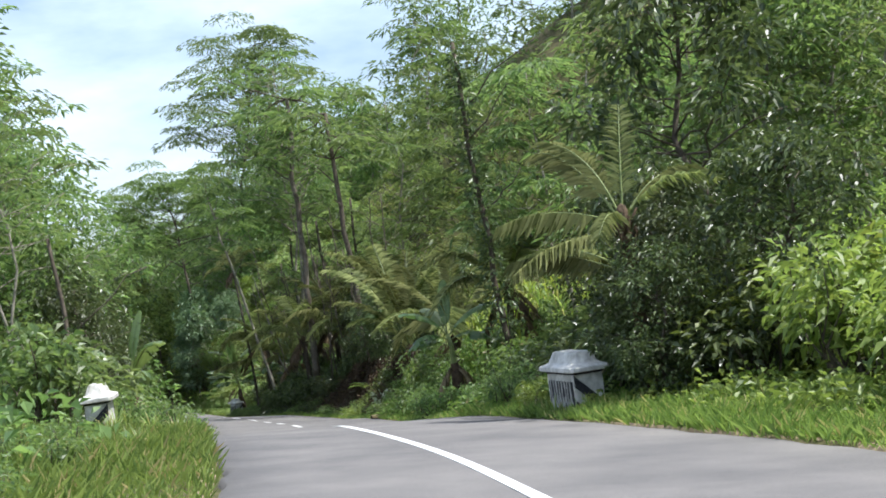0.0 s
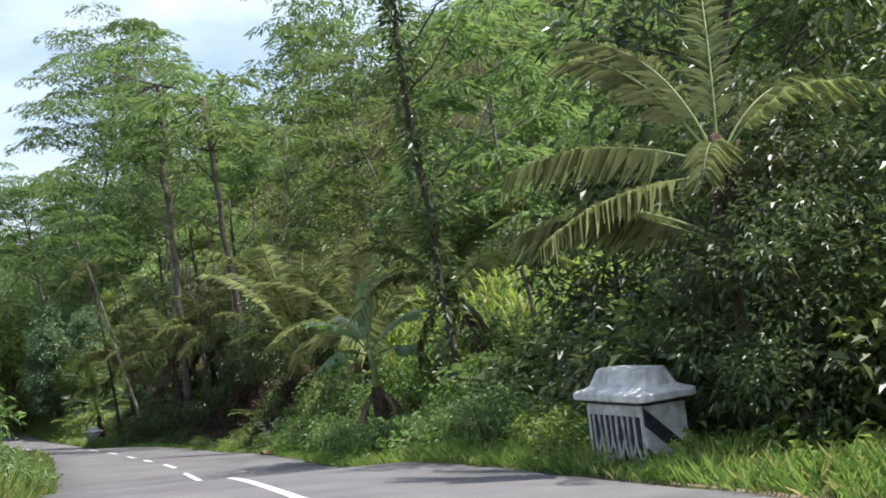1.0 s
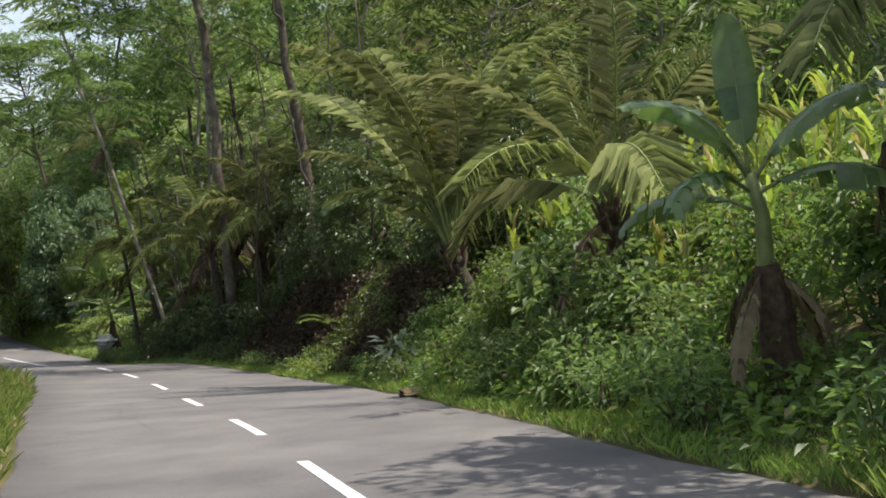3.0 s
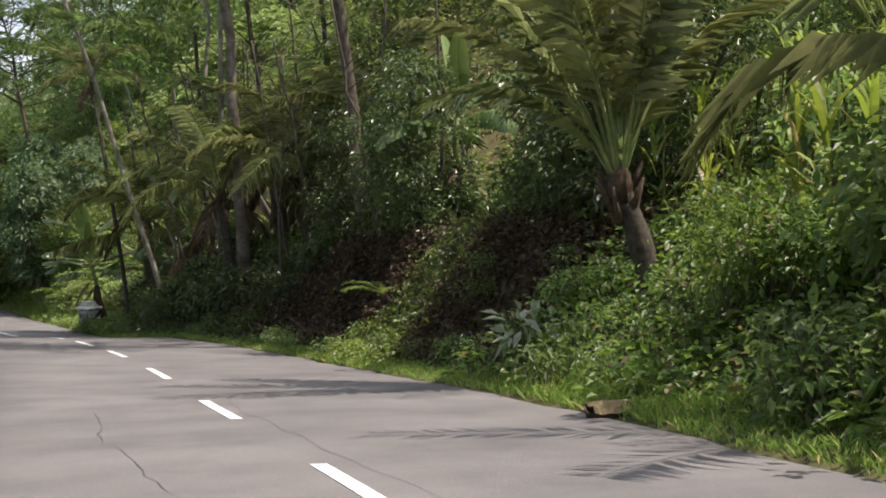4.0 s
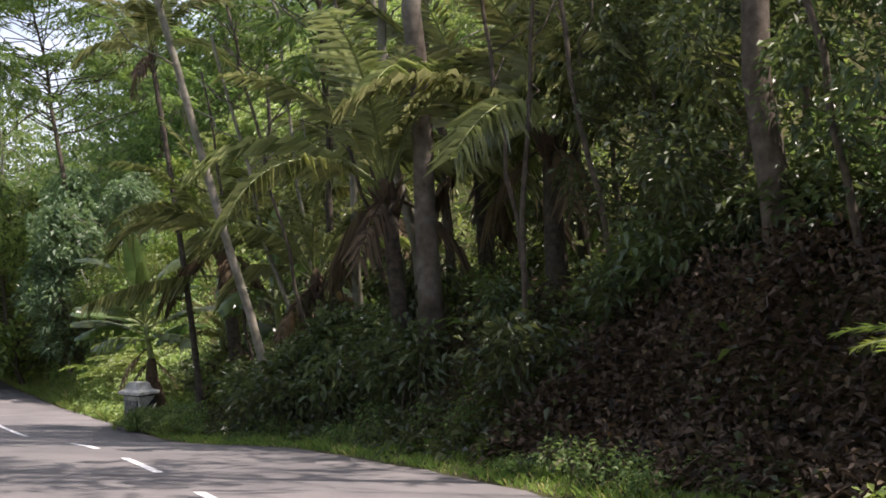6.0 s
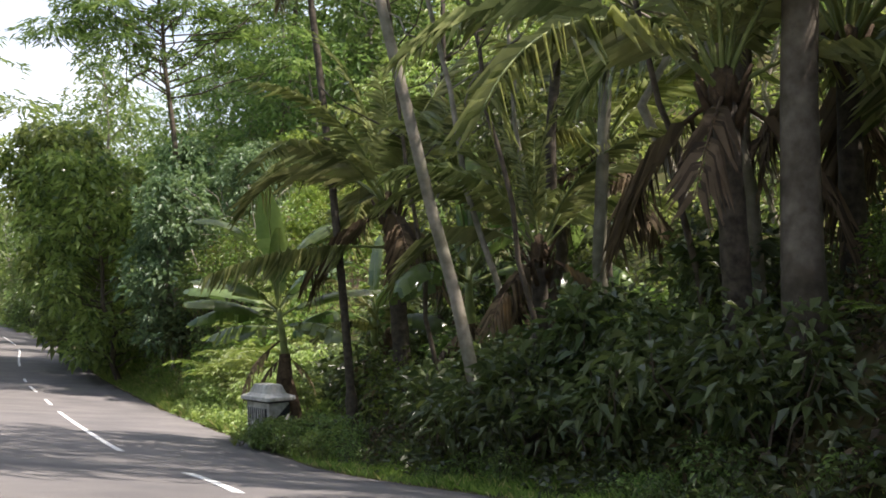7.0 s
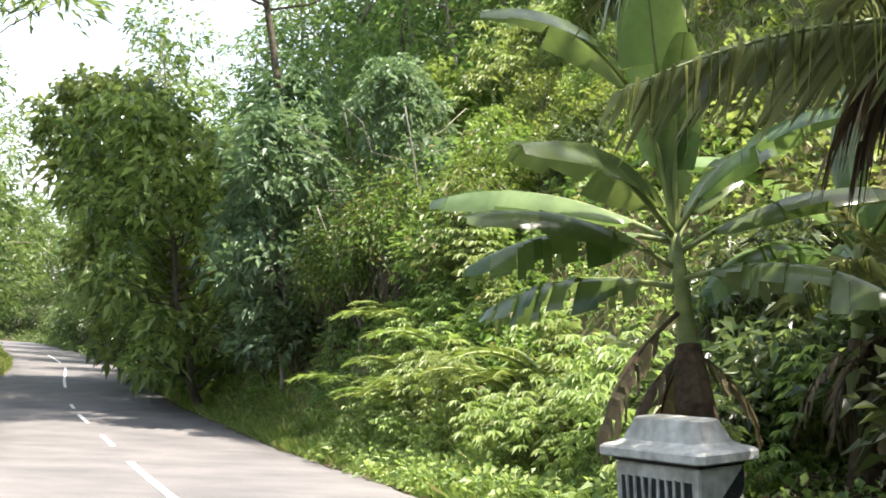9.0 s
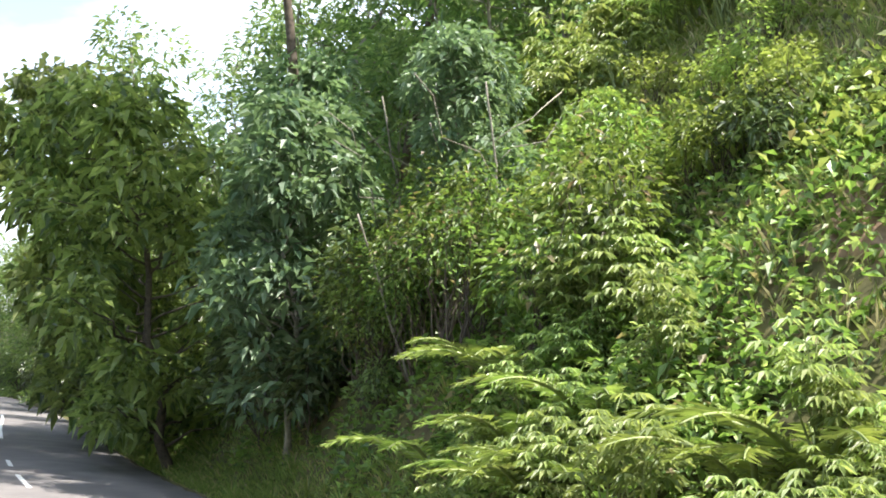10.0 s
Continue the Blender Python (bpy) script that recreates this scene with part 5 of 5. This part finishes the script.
def turf(name, label, seed, y0, y1, d0, d1, count, length, width=0.016, lean=0.45, mat=None):
    """Grass blades, thicker in patches."""
    rg = np.random.default_rng(seed)
    y, d = rg.uniform(y0, y1, count), rg.uniform(d0, d1, count)
    w = np.where(d1 > 0.4, spline(ROAD_Y, ROAD_R, y), -spline(ROAD_Y, ROAD_L, y))
    x = road_x(y) + (w + d) / lean_of(y)
    patch = 0.55 + 0.45 * np.sin(x * 2.1 + 2 * np.sin(y * 1.3)) * np.sin(y * 1.7 + x)
    L = length * rg.uniform(0.5, 1.3, count) * (0.45 + patch)
    z = ground(x, y) - 0.02
    an = rg.random(count) * 6.3
    along = np.stack([np.cos(an) * lean, np.sin(an) * lean, np.ones(count)], 1) + rg.normal(size=(count, 3)) * 0.2
    side = np.stack([-np.sin(an), np.cos(an), np.zeros(count)], 1)
    ob = new(name, mesh_from(name, *blades(np.stack([x, y, z], 1), along, side, L, width * rg.uniform(0.7, 1.4, count), 0.25, 0.4), [mat or GRASS]))
    return tagged(ob, label, "grass", kind="stuff")


cover("creepers", "leafy creepers over the sunny start of the bank", LEAF_LIGHT, 1, 0, 18, 1.2, 6, 420, 60, 0.13)
cover("creepers", "green weeds and creepers along the road", CREEPER, 2, 18, 47, 0.8, 7, 760, 56, 0.13, 0.3, 0.8, 0.8)
# dark leaf colour paints the shade on this stretch of bank
cover("creepers", "creepers over the steep bank, shade put into dark leaves", LEAF_DARK, 3, 46, 76, 0.7, 4.5, 520, 56, 0.13, 0.3, 0.7, 0.8, bare=0.9)
cover("creepers", "mixed creepers on the bank", CREEPER, 4, 46, 78, 1.6, 14, 420, 56, 0.14, 0.3, 0.8, 0.8, bare=0.9)
# brown litter, its colour kept extra dark to paint the recesses' shade
cover("fallen_leaves", "dark brown leaf litter and roots on the dug bank", LITTER, 42, 46.6, 51.6, 1.0, 3.0, 280, 64, 0.12, 0.15, 0.45, 1.1, "leaf litter")
cover("fallen_leaves", "brown leaf litter and roots on the shaded bank", LITTER, 43, 54.2, 61.0, 1.0, 3.2, 480, 64, 0.12, 0.2, 0.45, 1.1, "leaf litter")
# lighter leaf colour paints the sun that the spur catches
cover("creepers", "creepers down a spur of the bank, sunlight put into light leaves", LEAF_LIGHT, 41, 51.2, 54.4, 0.4, 3.2, 190, 64, 0.1, 0.2, 0.42, 0.9)
cover("low_plants", "bright low plants covering the verge and field", LEAF_CASSAVA, 5, 76, 92, 0.4, 6, 420, 60, 0.13, 0.25, 0.6, 0.8)
cover("hill_plants", "shrubby green plants covering the hillside", CREEPER, 6, 86, 125, 1.5, 5.6, 700, 50, 0.17, 0.3, 0.8, 0.9)
cover("hill_plants", "light green plants on the hillside", LEAF_LIGHT, 7, 84, 125, 5, 24, 760, 44, 0.2, 0.3, 0.7, 0.8)
cover("field_plants", "light green field plants on the sunny slope behind the palms", LEAF_LIGHT, 12, 26, 64, 7, 24, 760, 44, 0.26, 0.4, 0.9, 1.0)
cover("field_plants", "sunlit field plants behind the palm grove", LEAF_CASSAVA, 13, 57, 90, 4.5, 24, 900, 40, 0.22, 0.4, 0.9, 1.1)
cover("forest_floor", "low plants on the forest floor", LEAF_MID, 8, 18, 76, 5, 44, 760, 30, 0.36, 0.6, 1.5, 0.9)
cover("forest_floor", "low plants under the trees on the far hill", LEAF_MID, 81, 112, 160, 6, 44, 420, 26, 0.42, 0.6, 1.5, 0.9)
cover("forest_floor", "low plants on top of the hill", LEAF_MID, 82, 70, 112, 17, 50, 420, 26, 0.42, 0.6, 1.5, 0.9)
cover("far_plants", "low green plants along the far end of the road", LEAF_MID, 83, 150, 290, 0.3, 14, 520, 26, 0.5, 0.7, 1.6, 0.8)
cover("left_plants", "low plants behind the grass verge", LEAF_MID, 9, 4, 130, -12, -1.8, 1000, 40, 0.24, 0.4, 1.0, 0.8)
cover("left_plants", "low plants and shrubs behind the trees left of the road", LEAF_MID, 91, 4, 150, -60, -11, 700, 26, 0.6, 0.8, 1.8, 0.8)
cover("dead_leaves", "brown dead leaves and twigs under the dark bushes", LITTER, 10, 46, 79, 1.1, 4.5, 420, 60, 0.1, 0.3, 0.8, 0.8, "leaf litter")
turf("verge_grass", "sunlit green roadside grass", 11, -2, 30, 0.0, 1.6, 28000, 0.27, 0.018)
turf("verge_grass", "short green roadside grass below the bank", 12, 30, 78, 0.0, 1.05, 27000, 0.17)
turf("verge_grass", "bright roadside grass by the field", 13, 74, 118, 0.0, 1.5, 28000, 0.28, 0.018)
turf("hill_grass", "long dry and green grass on the steep hillside", 16, 85, 110, 3.2, 14, 30000, 0.36, 0.022, 0.45, STRAW)
turf("verge_grass", "tall green grass on the verge", 14, 2, 50, -2.6, 0.0, 32000, 0.28, 0.018)
turf("verge_grass", "green grass on a far verge", 15, 50, 180, -2.4, 0.0, 20000, 0.35, 0.03)


# ---- roots and bare sticks hanging down the dug bank ----
root_rng = np.random.default_rng(91)
for y in (47.4, 48.2, 48.9, 49.6, 50.4, 51.0, 54.9, 55.6, 56.3, 57.1, 57.8, 58.6, 59.4):
    d0 = 2.3 + 0.3 * root_rng.random()
    drop = np.linspace(0, 1, 7)
    dy = root_rng.normal() * 0.35
    rx = np.array([beside(y + dy * q, d0 - 1.35 * q) for q in drop])
    root_y = y + dy * drop + root_rng.normal(size=7) * 0.03
    rz = ground(rx, root_y) + 0.05 + root_rng.random(7) * 0.06
    root = new("root")
    root.matrix_basis = pose(float(rx[0]), float(root_y[0]), float(rz[0]))
    line = np.stack([rx - rx[0], root_y - root_y[0], rz - rz[0]], 1)
    part("root_stem", mesh_from("root_stem", *tube(line, np.linspace(0.028, 0.008, 7), 6), [BROWN_BARK], smooth_faces=True), root)
    for q in (2, 4):
        tip = line[q] + [-0.3, root_rng.normal() * 0.35, -0.28]
        part("rootlet", mesh_from("rootlet", *tube(bent(line[q], tip, root_rng, 4, 0.08), np.linspace(0.012, 0.004, 4), 5), [BROWN_BARK], smooth_faces=True), root)
    tagged(root, "thin brown root hanging down the dug earth bank", "root", "roots on the bank", "thing")

# ---- a cut piece of trunk at the road's edge ----
rg = np.random.default_rng(5)
log = new("cut_log")
log.matrix_basis = pose(-1.62, 41.0, float(ground(-1.62, 41.0)) + 0.07, 24, 6, 20)
bm = bmesh.new()
# a thick split half of a trunk, its pale torn face up and ragged at both ends
rings = []
for k in range(7):
    t = k / 6
    r = 0.085 * (1 + 0.12 * rg.normal()) * (0.75 if k in (0, 6) else 1)
    rings.append([bm.verts.new((-0.24 + 0.48 * t + 0.02 * rg.normal(), math.cos(a) * r * 1.35, -math.sin(a) * r + 0.012 * rg.normal())) for a in np.linspace(0, math.pi, 8)])
for a, b in zip(rings, rings[1:]):
    for q in range(7):
        bm.faces.new((a[q], a[q + 1], b[q + 1], b[q]))
bm.faces.new(rings[0]), bm.faces.new(rings[-1][::-1])
bmesh.ops.recalc_face_normals(bm, faces=bm.faces[:])
part("bark", bm_mesh("bark", bm, DARK_BARK), log)
bm = bmesh.new()
rows = [[bm.verts.new((-0.22 + 0.44 * k / 6, y * (0.8 if k in (0, 6) else 1), z + 0.012 * rg.normal())) for y, z in ((-0.1, 0.0), (-0.04, 0.03), (0.03, 0.02), (0.1, 0.004))] for k in range(7)]
for a, b in zip(rows, rows[1:]):
    for q in range(3):
        bm.faces.new((a[q], b[q], b[q + 1], a[q + 1]))
bmesh.ops.solidify(bm, geom=bm.faces[:], thickness=0.02)
part("cut_face", bm_mesh("cut_face", bm, WOOD_CUT), log, "pale freshly split wood")
tagged(log, "short cut log with a pale split face by the road", "log", kind="thing")

for y, d, sc in ((17.2, 1.9, 0.85), (17.8, 1.5, 0.8), (18.3, 2.2, 1.0), (18.7, 1.6, 0.85), (16.6, 2.4, 0.9), (19.0, 2.4, 0.8), (20.3, 1.9, 0.75), (21.4, 1.6, 0.8), (18.0, 2.9, 0.9), (20.8, 3.0, 1.0)):
    stand(dark_bushes, [(y, d, 60 * y, sc)])
# grass and weeds round the feet of the bridge posts
for y, d, sc in ((75.6, 0.25, 0.55), (76.1, 0.1, 0.45), (77.6, 0.1, 0.5), (75.9, 0.8, 0.8), (76.3, 1.0, 0.8), (17.8, 0.4, 0.6), (18.3, 0.2, 0.6), (18.8, 0.25, 0.6), (17.6, 0.9, 0.65), (19.4, 0.2, 0.6)):
    stand(tussocks, [(y, d, 97 * y, sc)])
for y, d, sc in ((75.2, 0.6, 0.5), (77.9, 0.5, 0.5), (17.2, 0.5, 0.4), (20.0, 0.3, 0.55), (20.6, 0.6, 0.6), (21.4, 0.8, 0.6)):
    stand(weeds, [(y, d, 97 * y, sc)])
for x, y, sc in ((-13.62, 75.95, 0.42), (-13.42, 75.85, 0.4), (-13.2, 75.9, 0.5), (-13.0, 76.2, 0.6), (-14.05, 76.5, 0.35)):
    more(tussocks[int(y * 100) % 3], x, y, 97 * y, sc, 0.03)
    more(low_weeds[int(y * 100) % 2], x + 0.1, y + 0.12, 61 * y, sc * 0.95, 0.03)
for y, d, sc in ((19.4, 2.2, 1.1), (19.9, 2.8, 1.35), (19.2, 3.2, 1.2), (20.2, 2.3, 1.2)):
    stand(dark_bushes, [(y, d, 41 * y, sc)])
for y, d, sc in ((68.7, 1.5, 0.8), (69.2, 1.2, 0.7), (69.6, 1.6, 0.85), (68.2, 1.9, 0.9)):
    stand(dark_bushes, [(y, d, 53 * y, sc)])
# bare dead sticks among the creepers on the slope
for k, (y, d) in enumerate(((95.0, 2.2), (96.4, 3.0), (94.1, 3.3), (97.8, 2.4), (98.9, 3.6))):
    build_trunk(beside(y, d), y, 2.6 + 0.3 * k, 0.025, ((-0.9, 0.7, -0.4, 0.9, -0.7)[k], -0.3), BARK, "dead bare stick among the creepers", 70 + k, 3)
